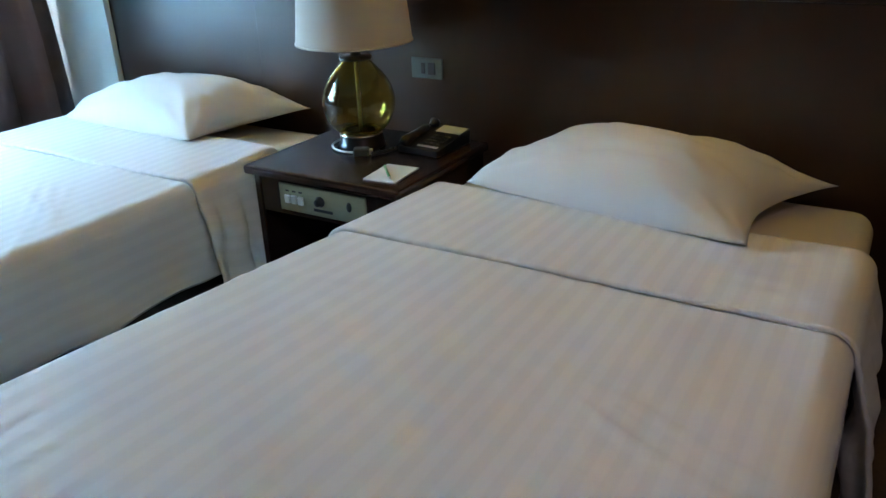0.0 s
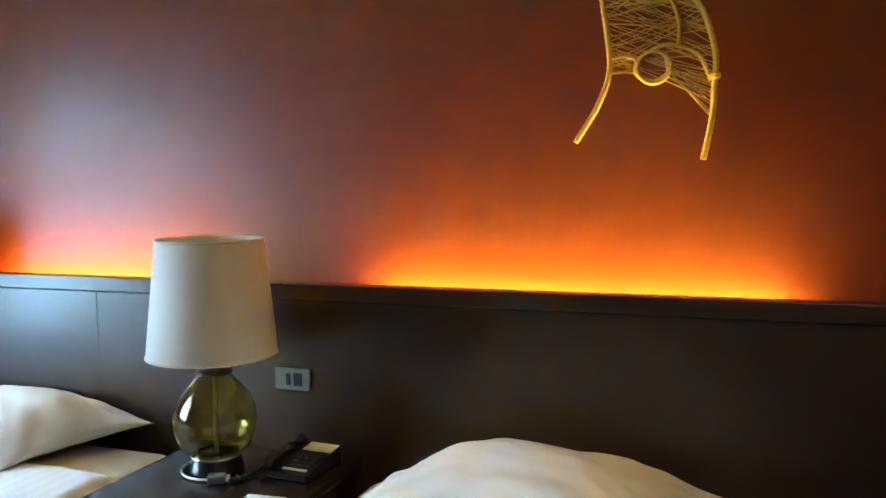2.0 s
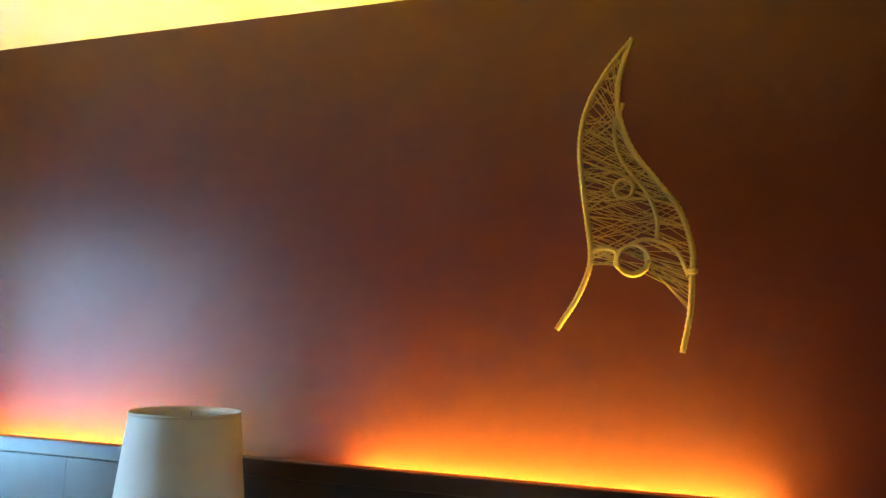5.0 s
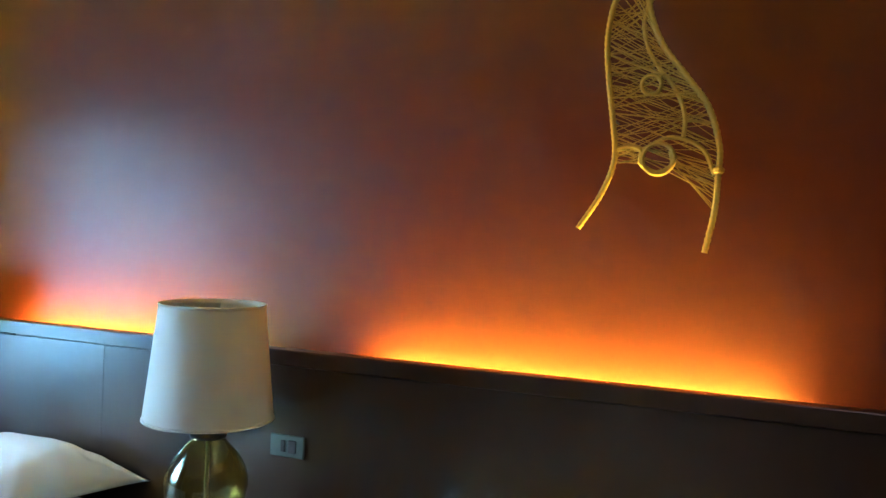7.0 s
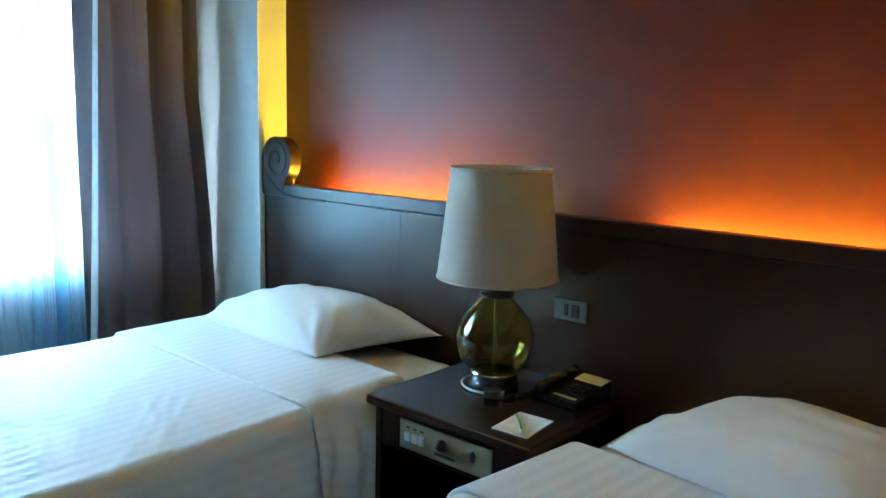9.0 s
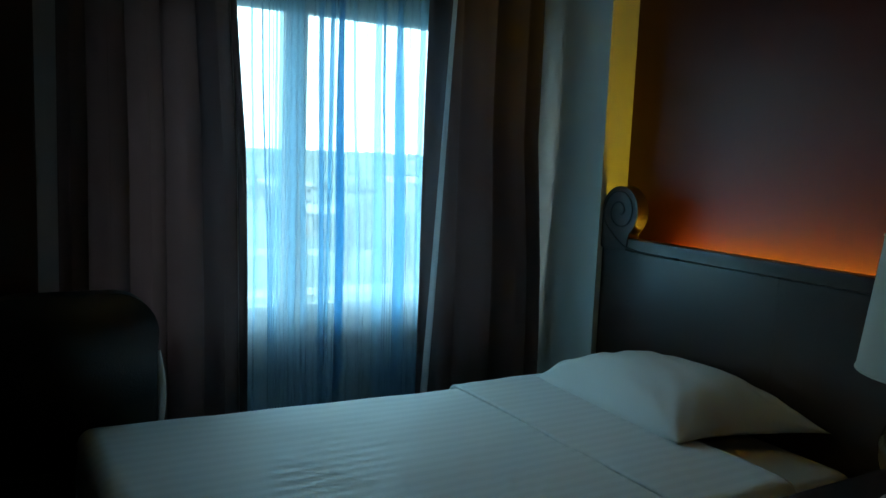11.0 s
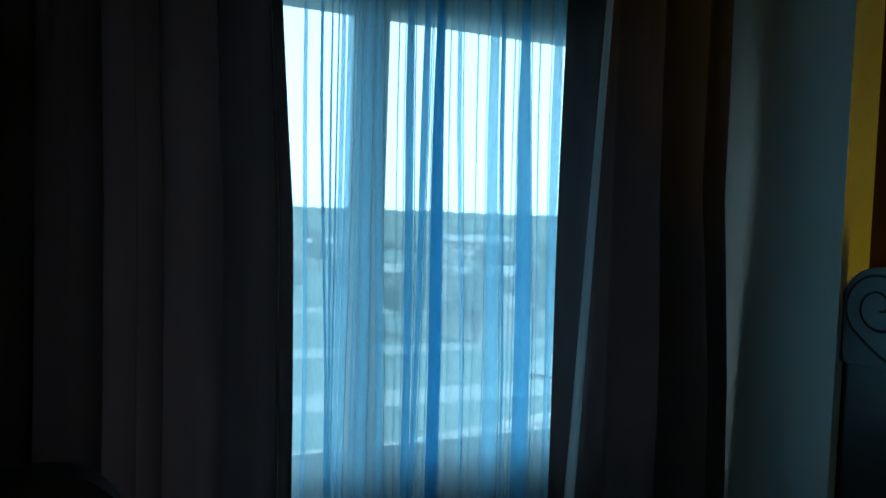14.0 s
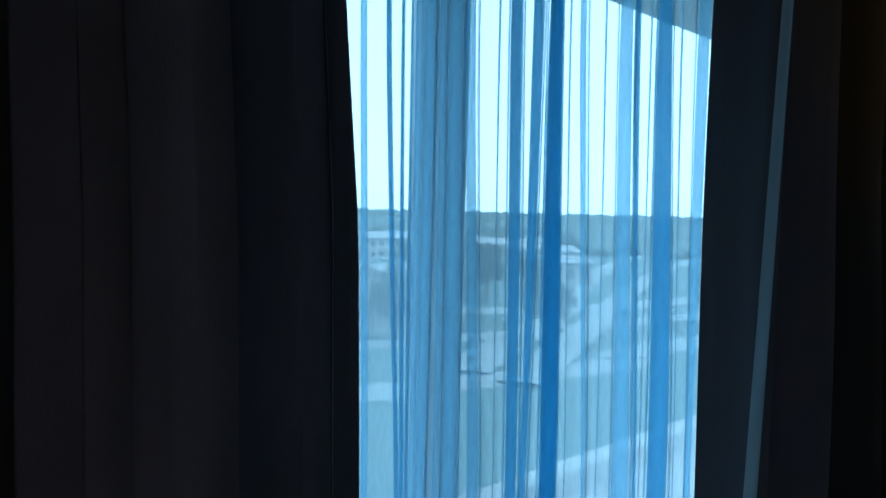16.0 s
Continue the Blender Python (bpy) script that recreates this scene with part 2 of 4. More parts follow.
# ---- the room ----
CZ = 2.62
NL = -1.35          # left side of the headboard niche
WX = -1.83          # inner face of the window wall
structure("floor", box(WX - 0.3, 3.4, -4.6, 0.35, -0.12, 0.0), CARPET, "dark brown carpet on the bedroom floor")
structure("ceiling", box(WX - 0.3, 3.4, -4.6, 0.35, CZ, CZ + 0.12), CEIL, "cream painted flat ceiling")
structure("wall_headboard", box(-1.388, 3.25, 0.175, 0.35, 0, CZ), RED, "satin maroon red painted wall behind the beds")
wr = box(WX, -1.388, -0.03, 0.35, 0, CZ)
box(-1.388, -1.320, -0.03, -0.002, 0, CZ, bm=wr)
structure("wall_return", wr, PALE, "pale grey painted wall return beside the headboard")
# right and back walls are unseen, their tone set to hold down the fill
structure("wall_right", box(3.25, 3.4, -4.6, 0.35, 0, CZ), TAUPE, "unseen plain wall, darkened taupe to bounce less light")
structure("wall_back", box(WX - 0.3, 3.25, -4.6, -4.45, 0, CZ), TAUPE, "unseen plain wall, darkened taupe to bounce less light")
wy0, wy1, wz0, wz1 = -1.80, -0.33, 0.705, 1.995   # the window opening
wb = box(WX - 0.3, WX, -4.45, wy0, 0, CZ)
box(WX - 0.12, WX, wy1, 0.35, 0, CZ, bm=wb)
box(WX - 0.3, WX - 0.05, wy0, wy1, 0, wz0, bm=wb)
box(WX - 0.3, WX, wy0, wy1, wz1, CZ, bm=wb)
structure("wall_window", wb, PALE, "pale painted outer wall with a wide window opening")
structure("wall_pier", box(WX, -1.50, -3.2, -2.05, 0, CZ, 0.004), WENGE, "dark wood clad pier beside the curtain")

# ---- window ----
win = thing("window_1", (0, 0, 0), "white framed sliding window behind sheer curtains", "window", kind="structure")
for z0, z1 in ((wz0, wz0 + 0.095), (wz1 - 0.04, wz1)):
    part("window_frame", box(-1.915, -1.855, wy0, wy1, z0, z1, 0.004), ALU, win)
for y0, y1 in ((wy0, wy0 + 0.05), (wy1 - 0.07, wy1)):
    part("window_frame", box(-1.915, -1.855, y0, y1, wz0 + 0.095, wz1 - 0.04, 0.004), ALU, win)
part("mullion", box(-1.892, -1.860, -1.176, -1.133, wz0 + 0.095, wz1 - 0.04, 0.003), ALU, win)
part("mullion", box(-1.886, -1.853, -1.132, -1.088, wz0 + 0.095, wz1 - 0.04, 0.003), ALU, win)
part("bottom_rail", box(-1.890, -1.8555, wy0 + 0.05, wy1 - 0.07, wz0 + 0.0955, wz0 + 0.108, 0.002), ALU, win)
part("window_sill", box(-1.856, WX - 0.004, wy0 + 0.002, wy1 - 0.002, wz0 - 0.03, wz0 + 0.002, 0.006), ALU, win)
part("latch", box(-1.8525, -1.840, -1.122, -1.100, 1.28, 1.38, 0.003), ALU, win)
for a, b in ((wy0 + 0.05, -1.176), (-1.088, wy1 - 0.07)):
    p = part("pane", box(-1.882, -1.877, a, b, wz0 + 0.108, wz1 - 0.04), PANE, win, "blue tinted glass pane")
    p.visible_shadow = False


def cloth(rows, thickness, name, mat, parent, label=""):
    """A hanging sheet from rows of points, top to bottom."""
    bm = bmesh.new()
    vs = [[bm.verts.new(p) for p in r] for r in rows]
    for a, b in zip(vs, vs[1:]):
        for i in range(len(a) - 1):
            bm.faces.new((a[i], a[i + 1], b[i + 1], b[i]))
    if thickness:
        bmesh.ops.solidify(bm, geom=bm.faces[:], thickness=thickness)
    return part(name, bm, mat, parent, label, smooth=True)


def along(keys, z):
    """y on a broken line of (z, y), from the top down."""
    for (za, ya), (zb, yb) in zip(keys, keys[1:]):
        if z >= zb:
            return ya + (yb - ya) * (za - z) / (za - zb)
    return keys[-1][1]


def drape(name, x, edge_a, edge_b, folds, seed, label, turned_out):
    """A heavy curtain between two side edges, each a broken line of (z, y)."""
    rnd = random.Random(seed)
    ob = thing(name, (x, (edge_a[0][1] + edge_b[0][1]) / 2, 0.0), label, "curtain", "window drapes")
    off = Vector(ob.location)
    n = folds * 16
    ph = [rnd.uniform(-0.5, 0.5) for _ in range(folds + 2)]
    am = [rnd.uniform(0.6, 1.25) for _ in range(folds + 2)]

    def at(s, z):
        k = (CZ - z) / CZ
        a, b = along(edge_a, z), along(edge_b, z)
        f = s * folds
        i = int(f)
        amp = (0.030 + 0.008 * k) * (am[i] * (1 - f + i) + am[i + 1] * (f - i))
        wob = ph[i] * (1 - f + i) + ph[i + 1] * (f - i)
        w = math.sin(2 * math.pi * f + wob + 0.25 * math.sin(3 * z + i))
        w = 1 - 2 * ((1 - w) / 2) ** 2.4      # broad crests, narrow grooves
        back = 0.080 * max(0.0, 1 - s / 0.16) ** 1.5 if turned_out else 0.0
        return Vector((x - back + amp * w * (1.0 if w > 0 else 0.8), a + (b - a) * s + 0.010 * math.sin(4 * math.pi * f + wob), z)) - off

    zs = [0.015 + (CZ - 0.03) * i / 40 for i in range(41)][::-1]
    cloth([[at(i / n, z) for i in range(n + 1)] for z in zs], 0.004, "fabric", DRAPE, ob)
    if turned_out:
        rows = [[Vector((x + 0.046 + 0.004 * j, -0.694 + 0.056 * z + (0.010 - 0.0028 * z) * j + 0.003 * math.sin(2.2 * z), z)) - off for j in range(4)] for z in zs if z < 2.3]
        cloth(rows, 0.004, "hem", LINING, ob, "pale grey lining turned out along the edge")
    else:
        rows = [[at(0.93 + ds, z) + Vector((0.0075, 0, 0)) for ds in (0, 0.006, 0.012)] for z in zs]
        cloth(rows, 0.0015, "hem", LINING, ob, "pale grey stitched hem strip")
    cloth([[at(i / n, CZ - 0.012 - 0.001 * j) for i in range(0, n + 1, 2)] for j in (0, 40)], 0.006, "heading", DRAPE, ob)
    return ob


drape("drape", -1.665, ((CZ, -0.619), (0, -0.626)), ((CZ, -0.118), (1.5, -0.118), (1.25, -0.093), (0.95, -0.065), (0.64, -0.050), (0, -0.04)), 3, 3, "mauve brown heavy curtain drawn to the window's side", True)
drape("drape", -1.665, ((CZ, -1.975), (0, -1.985)), ((CZ, -1.437), (1.9, -1.414), (1.64, -1.396), (1.42, -1.380), (1.0, -1.372), (0, -1.36)), 5, 8, "dark mauve brown heavy curtain hanging in folds", False)

# sheer curtain: overlapping pleats where the cloth folds back on itself
sheer = thing("sheer_curtain", (-1.775, -1.0, 0.02), "translucent pale blue voile curtain hanging in fine pleats", "curtain")
soff = Vector(sheer.location)
# y at 1.68 m and at 1.07 m above the floor, width at both, times that the cloth folds back
PLEATS = ((-1.50, -1.49, 0.030, 0.030, 1), (-1.44, -1.42, 0.014, 0.014, 1), (-1.3375, -1.324, 0.011, 0.012, 1), (-1.298, -1.272, 0.008, 0.007, 2), (-1.2755, -1.2625, 0.005, 0.007, 2), (-1.2605, -1.2540, 0.004, 0.005, 2),
          (-1.248, -1.2435, 0.013, 0.010, 1), (-1.2305, -1.230, 0.018, 0.014, 1), (-1.2065, -1.203, 0.011, 0.008, 1), (-1.182, -1.178, 0.026, 0.026, 1), (-1.155, -1.133, 0.020, 0.022, 1),
          (-1.105, -1.090, 0.004, 0.001, 1), (-1.074, -1.0565, 0.023, 0.024, 2), (-1.0315, -1.0335, 0.020, 0.013, 2), (-0.9945, -0.983, 0.030, 0.038, 3), (-0.965, -0.945, 0.004, 0.001, 1), (-0.938, -0.9055, 0.015, 0.007, 1),
          (-0.885, -0.875, 0.005, 0.001, 1), (-0.835, -0.818, 0.036, 0.046, 1), (-0.8075, -0.782, 0.012, 0.008, 2), (-0.775, -0.765, 0.004, 0.001, 1), (-0.7405, -0.7195, 0.038, 0.058, 2), (-0.695, -0.675, 0.005, 0.001, 1), (-0.642, -0.6315, 0.034, 0.017, 1), (-0.56, -0.56, 0.020, 0.020, 1), (-0.50, -0.50, 0.020, 0.020, 1))


SHEER_FOLDS = []
for n, (ya, yb, wa, wb, turns) in enumerate(PLEATS):
    if wa > 0.013 and n % 3 != 1:     # a tight crease along the fold's edge
        SHEER_FOLDS.append((ya - wa / 2 - 0.0026, yb - wb / 2 - 0.0026, 0.0016, 0.0016, 2))
    SHEER_FOLDS.append((ya, yb, wa, wb, turns))
    if wa > 0.013 and n % 3 != 2:
        SHEER_FOLDS.append((ya + wa / 2 + 0.0026, yb + wb / 2 + 0.0026, 0.0016, 0.0016, 3))


def sheer_row(z):
    pts = []
    k = (1.68 - z) / 0.61
    k = 0.45 * k if k < 0 else min(k, 1 + 0.35 * (k - 1))
    for ya, yb, wa, wb, turns in SHEER_FOLDS:
        cc = ya + (yb - ya) * k + 0.0012 * math.sin(4.3 * z + ya * 40)
        ww = 0.92 * max(0.4 * wa, wa + (wb - wa) * k) * (1 + 0.07 * math.sin(3.7 * z + ya * 23))
        if z > 1.68:
            ww *= 1 - 0.35 * min(1.0, (z - 1.68) / 0.5)
        pts.append((cc - ww * 0.51, -0.001))
        depth = 0.0
        for i in range(turns):
            pts += [(cc + ww * 0.49, depth + 0.0006), (cc + ww * 0.50, depth + 0.0010), (cc - ww * 0.49, depth + 0.0016), (cc - ww * 0.50, depth + 0.0020)]
            depth += 0.0020
        pts += [(cc + ww * 0.5, depth + 0.0006), (cc + ww * 0.52, depth - 0.002)]
    pts = [(-1.56, 0.0)] + pts + [(-0.36, 0.0)]
    return [Vector((-1.748 + x + 0.003 * math.sin(15 * y + 2 * z), y, z)) - soff for y, x in pts]


cloth([sheer_row(0.02 + 2.55 * (1 - i / 30)) for i in range(31)], 0, "voile", SHEER, sheer)
track = thing("curtain_track", (-1.70, -1.0, 2.57), "white double curtain track fixed under the ceiling", "curtain track")
part("rail", box(0.02, 0.05, -1.0, 0.95, 0.028, 0.05), FIXTURE, track)
part("rail", box(-0.09, -0.06, -1.0, 0.95, 0.028, 0.05), FIXTURE, track)

# ---- headboard with its scroll ----
hb = thing("headboard", (0, 0.02, 0), "dark stained wooden headboard panelling with a carved scroll end", "headboard")
part("panel", box(NL + 0.004, -0.4905, -0.02, 0.015, 0.0, 1.086, 0.0007), WENGE, hb)
part("panel", box(-0.4897, 3.24, -0.02, 0.015, 0.0, 1.086, 0.0007), WENGE, hb)
part("rail", box(-1.17, 3.24, -0.032, 0.02, 1.088, 1.138, 0.004), WENGE, hb)
# unseen strip behind the rail seam, blackened to keep the gap dark
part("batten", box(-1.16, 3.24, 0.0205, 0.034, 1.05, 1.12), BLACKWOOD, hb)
SX, SZ, SR = -1.222, 1.240, 0.100
arc = [(SX + SR * math.cos(a), SZ + SR * math.sin(a)) for a in [math.pi - i * (math.pi * 1.33) / 34 for i in range(35)]]
outline = [(NL + 0.005, 1.088), (NL + 0.008, 1.16)] + arc + [(-1.17, 1.1375), (-1.17, 1.088)]
bm = prism(outline, -0.034, 0.022)
bmesh.ops.bevel(bm, geom=[e for e in bm.edges if abs(e.verts[0].co.y - e.verts[1].co.y) < 1e-6], offset=0.005, segments=2, affect="EDGES")
part("scroll", bm, WENGE, hb, "carved spiral scroll in dark wood")
spiral = []
for i in range(90):
    a = -0.75 * math.pi - i / 89 * 3.6 * math.pi
    r = 0.083 * (1 - i / 89) ** 0.8 + 0.010
    spiral.append((SX + r * math.cos(a), -0.034, SZ + r * math.sin(a)))
lead = smooth_path([(-0.9, -0.033, 1.09), (-1.1, -0.034, 1.093), (-1.2, -0.034, 1.112), spiral[0]], 24)
part("bead", tube(lead[:-1] + spiral, 0.0035, 6), BLACKWOOD, hb, "dark carved groove line of the scroll", smooth=True)

# tube lamps in the gap behind the headboard
for x0, x1 in ((-1.08, -0.10), (0.47, 1.68)):
    t = thing("tube_lamp", ((x0 + x1) / 2, 0.112, 1.040), "warm white tube lamp hidden behind the headboard", "tube lamp", "lamps behind the headboard")
    h = (x1 - x0) / 2
    part("holder", box(-h - 0.03, h + 0.03, -0.060, 0.024, -0.05, -0.015, 0.003), FIXTURE, t)
    for s in (-1, 1):
        part("socket", box(s * (h + 0.012) - 0.012, s * (h + 0.012) + 0.012, -0.016, 0.016, -0.015, 0.03, 0.003), WHITEPLASTIC, t)
    part("tube", tube([(-h, 0, 0.012), (h, 0, 0.012)], 0.013, 12), TUBE, t, "glowing warm tube")


# ---- beds ----
def sheet_drape(x0, x1, ya, yb, ztop, hang_l, hang_r, foot, r, seed, bmp=0.004, flare=0.0, spread=(0.0, 0.0, 1.0)):
    """Cloth over the bed from ya (head) to yb (foot), falling over the sides, and over the foot when foot is above 0."""
    bm = bmesh.new()
    uvl = bm.loops.layers.uv.new("UVMap")
    cx, hw = (x0 + x1) / 2, (x1 - x0) / 2
    nu, nv = 200, max(24, int((ya - yb) / 0.011))
    flat = hw - r

    def bend(a):
        if a <= 0:
            return 0.0, 0.0
        if a < r * math.pi / 2:
            return r * math.sin(a / r), r * (1 - math.cos(a / r))
        return r, r + a - r * math.pi / 2

    rnd = random.Random(int(seed * 10))
    creases = []
    for _ in range(12):
        creases.append((rnd.uniform(flat - 0.30, flat + 0.02), rnd.uniform(0.55, 1.45), rnd.uniform(0.35, 1.1), rnd.uniform(0.07, 0.22), rnd.uniform(0.006, 0.012), rnd.uniform(0.5, 1.0)))
    for _ in range(10):
        creases.append((rnd.uniform(-flat, flat), rnd.uniform(0.3, 1.5), rnd.uniform(-1.2, 1.2), rnd.uniform(0.10, 0.30), rnd.uniform(0.010, 0.022), rnd.uniform(0.25, 0.6)))

    def crease(s, v):
        """Short soft ridges where the cloth is pulled."""
        h = 0.0
        for cs, cv, lean, half, wide, high in creases:
            a, b = s - cs, v - cv
            if abs(a) + abs(b) > 0.5:
                continue
            n = math.hypot(1.0, lean)
            along_it, across = (a + b * lean) / n, (b - a * lean) / n
            h += high * math.exp(-(across / wide) ** 2 - (along_it / half) ** 4)
        return h

    tot_l, tot_r = flat + r * math.pi / 2 + hang_l - r, flat + r * math.pi / 2 + hang_r - r
    foot_len = (r * math.pi / 2 + foot - r) if foot else 0.0
    length = ya - (yb + (r if foot else 0))
    grid = []
    for j in range(nv + 1):
        v = (length + foot_len) * j / nv
        row = []
        for i in range(nu + 1):
            s = -tot_l + (tot_l + tot_r) * i / nu
            o, d = bend(abs(s) - flat)
            sg = 1 if s > 0 else -1
            x = cx + (sg * (flat + o) if abs(s) > flat else s)
            o2, d2 = bend(v - length)
            y = ya - min(v, length) - o2
            q = Vector((s * 2.2 + seed, v * 1.4, seed * 1.7))
            wr = noise.noise(q) * 0.6 + noise.noise(q * 3.1) * 0.3 + abs(noise.noise(Vector((s * 5 + v * 2.6, v * 1.2 - s, seed)))) * 0.35
            wr += 0.55 * max(0.0, 0.16 - abs(noise.noise(Vector((s * 2.6 - v * 3.4, v * 2.2 + s * 1.3, seed + 4))))) / 0.16 * max(0.0, noise.noise(Vector((s * 1.7, v * 1.9, seed + 8))) + 0.15)
            side = min(1.0, max(0.0, d - r) / (0.14 if flare else 0.25))
            z = ztop - max(d, d2) - 0.3 * min(d, d2) + (bmp * wr + 0.0045 * crease(s, v)) * (1 - side)
            x += sg * side * (0.010 * math.sin(v * 17 + seed) + (0.035 if flare else 0.014) * noise.noise(Vector((v * 9, d * 6, seed))) + flare * abs(math.sin(v * 27 + 3.2 * d + 1.3 * noise.noise(Vector((v * 5, d * 4, seed))))) ** 0.7)
            if flare:
                z += side * (0.022 * math.sin(v * 21 + seed) + 0.05 * noise.noise(Vector((v * 7, seed, 0.5))))
            if s < 0:
                x -= spread[0] * (-s / tot_l) * min(1.0, max(0.0, (spread[1] - y) / spread[2]))
            row.append((bm.verts.new((x, y, z)), s, v))
        grid.append(row)
    for a, b in zip(grid, grid[1:]):
        for i in range(nu):
            q = (a[i], a[i + 1], b[i + 1], b[i])
            f = bm.faces.new([p[0] for p in q])
            for lp, p in zip(f.loops, q):
                lp[uvl].uv = (p[1], p[2])
    return bm


def bed(x0, x1, label, cover_label, seed, head, fold, spread=(0.0, 0.0, 1.0), hang=0.375):
    """head, fold: where the turned-back sheet begins and ends along the bed."""
    cx = (x0 + x1) / 2
    ob = thing("bed", (cx, -1.0, 0), label, "bed", "twin beds")
    h = (x1 - x0) / 2
    part("base", box(-h + 0.04, h - 0.04, -0.93, 0.96, 0.09, 0.31, 0.006), BLACKWOOD, ob, "dark bed base")
    for sx in (-1, 1):
        for sy in (-0.85, 0.88):
            part("leg", box(sx * (h - 0.12) - 0.03, sx * (h - 0.12) + 0.03, sy - 0.03, sy + 0.03, 0.0, 0.09, 0.003), BLACKWOOD, ob)
    part("mattress", box(-h + 0.015, h - 0.015, -0.95, 0.975, 0.312, 0.575, 0.055, 5), MATTRESS, ob, "ivory covered mattress", smooth=True)
    cov = thing("bed_cover", (cx, -1.0, 0.6), cover_label, "bedding", "bed covers")

    def shift(bm):
        bmesh.ops.translate(bm, verts=bm.verts, vec=Vector((-cx, 1.0, -0.6)))
        return bm

    main = part("sheet", shift(sheet_drape(x0 - 0.004, x1 + 0.004, head - 0.06, -1.965, 0.600, 0.31, 0.31, 0.31, 0.055, seed, 0.009, spread=spread)), LINEN, cov, smooth=True)
    band = part("turned_back_sheet", shift(sheet_drape(x0 - 0.012, x1 + 0.012, head, fold, 0.612, 0.34, hang, 0, 0.060, seed + 9, 0.008, 0.055, spread=spread)), LINEN, cov, smooth=True)
    for m, th in ((main, 0.004), (band, 0.010)):
        sol = m.modifiers.new("thick", "SOLIDIFY")
        sol.thickness, sol.offset = th, -1
    return ob


bed(-1.28, -0.125, "single bed with white striped sheets beside the window", "white satin striped sheet with turned-back top edge", 2.3, -0.345, -0.730, (0.11, -0.90, 1.0))
bed(0.522, 1.672, "single bed with white striped sheets and ivory mattress", "white satin striped sheet turned back below the pillow", 7.1, -0.415, -0.815, (0.26, -0.35, 1.3), 0.45)


def pillow(x, y, z, w, d, h, rz, tilt, roll, shear, seed, label):
    bm = bmesh.new()
    n, m = 64, 44

    def surf(u, v, top):
        e = ((1 - abs(u) ** 2.3) * (1 - abs(v) ** 2.4)) ** 0.63
        pinch = 1 - (0.11 + 0.05 * (1 + math.tanh(6 * u))) * (1 - v * v) * u * u
        pv = 1 - 0.07 * (1 - u * u) * v * v
        wr = 0.016 * noise.noise(Vector((u * 1.8 + seed, v * 1.8, 1))) + 0.006 * noise.noise(Vector((u * 5 + v * 3, v * 4, seed)))
        # gathers that run out from the corners
        cu, cv = (1 if u > 0 else -1), (1 if v > 0 else -1)
        du, dv = cu - u, cv - v
        near = math.exp(-2.6 * (du * du + dv * dv))
        ang = math.atan2(dv * cv, du * cu)
        blend = min(1.0, abs(u) * 2.2) ** 2 * min(1.0, abs(v) * 2.2) ** 2
        gather = (0.014 if cu < 0 and cv < 0 else 0.007) * blend * near * math.sin(13 * ang + seed * 3 + cu + 2 * cv) * (1 - math.exp(-14 * (du * du + dv * dv)))
        # one long soft crease
        cl = (u * 0.55 - v * 0.8 + 0.25 * math.sin(seed))
        crease = -0.0025 * math.exp(-(cl / 0.035) ** 2) * max(0.0, u * (1 if seed < 2 else -1) + 0.3)
        fold = noise.noise(Vector((u * 1.2 + v * 4.2 + 0.8 * noise.noise(Vector((u * 2, v * 2, seed))), u * 0.9 + seed * 2, 3.0)))
        wr += 0.010 * fold * (0.35 + abs(u))
        hh = h * e * (1 if top else -0.32) + (wr + gather + crease) * (min(1.0, 2.2 * e) if top else 0.3 * e)
        rounded = 1 + (-0.02 if u > 0 and v > 0 else -0.07) * (u * v) ** 4
        return Vector(((u * w / 2 * pinch + shear * v) * rounded, v * d / 2 * pv * rounded, hh))

    top = [[bm.verts.new(surf(-1 + 2 * i / n, -1 + 2 * j / m, True)) for i in range(n + 1)] for j in range(m + 1)]
    bot = [[top[j][i] if i in (0, n) or j in (0, m) else bm.verts.new(surf(-1 + 2 * i / n, -1 + 2 * j / m, False)) for i in range(n + 1)] for j in range(m + 1)]
    for g, flip in ((top, False), (bot, True)):
        for j in range(m):
            for i in range(n):
                q = [g[j][i], g[j][i + 1], g[j + 1][i + 1], g[j + 1][i]]
                bm.faces.new(q[::-1] if flip else q)
    ob = finish("pillow", bm, PLAIN, True)
    tagged(ob, label, "pillow", "bed pillows")
    ob.matrix_world = pose(x, y, z, tilt, roll, rz)
    return ob


pillow(-0.735, -0.215, 0.638, 0.80, 0.45, 0.146, -3, 5, 0, 0.085, 1.0, "plump white cotton pillow leaning against the headboard")
pillow(1.085, -0.255, 0.634, 0.85, 0.47, 0.136, -8, 3, 0, 0.03, 4.0, "plump white cotton pillow on the striped bed")

# ---- nightstand ----
ns = thing("nightstand", (0.21, -0.28, 0), "dark lacquered wooden nightstand with a built-in control panel", "nightstand")


def npart(name, a, mat=DARKWOOD, label="", bevel=0.003, parent=None):
    x0, x1, y0, y1, z0, z1 = a
    return part(name, box(x0 - 0.21, x1 - 0.21, y0 + 0.28, y1 + 0.28, z0, z1, bevel), mat, parent or ns, label)


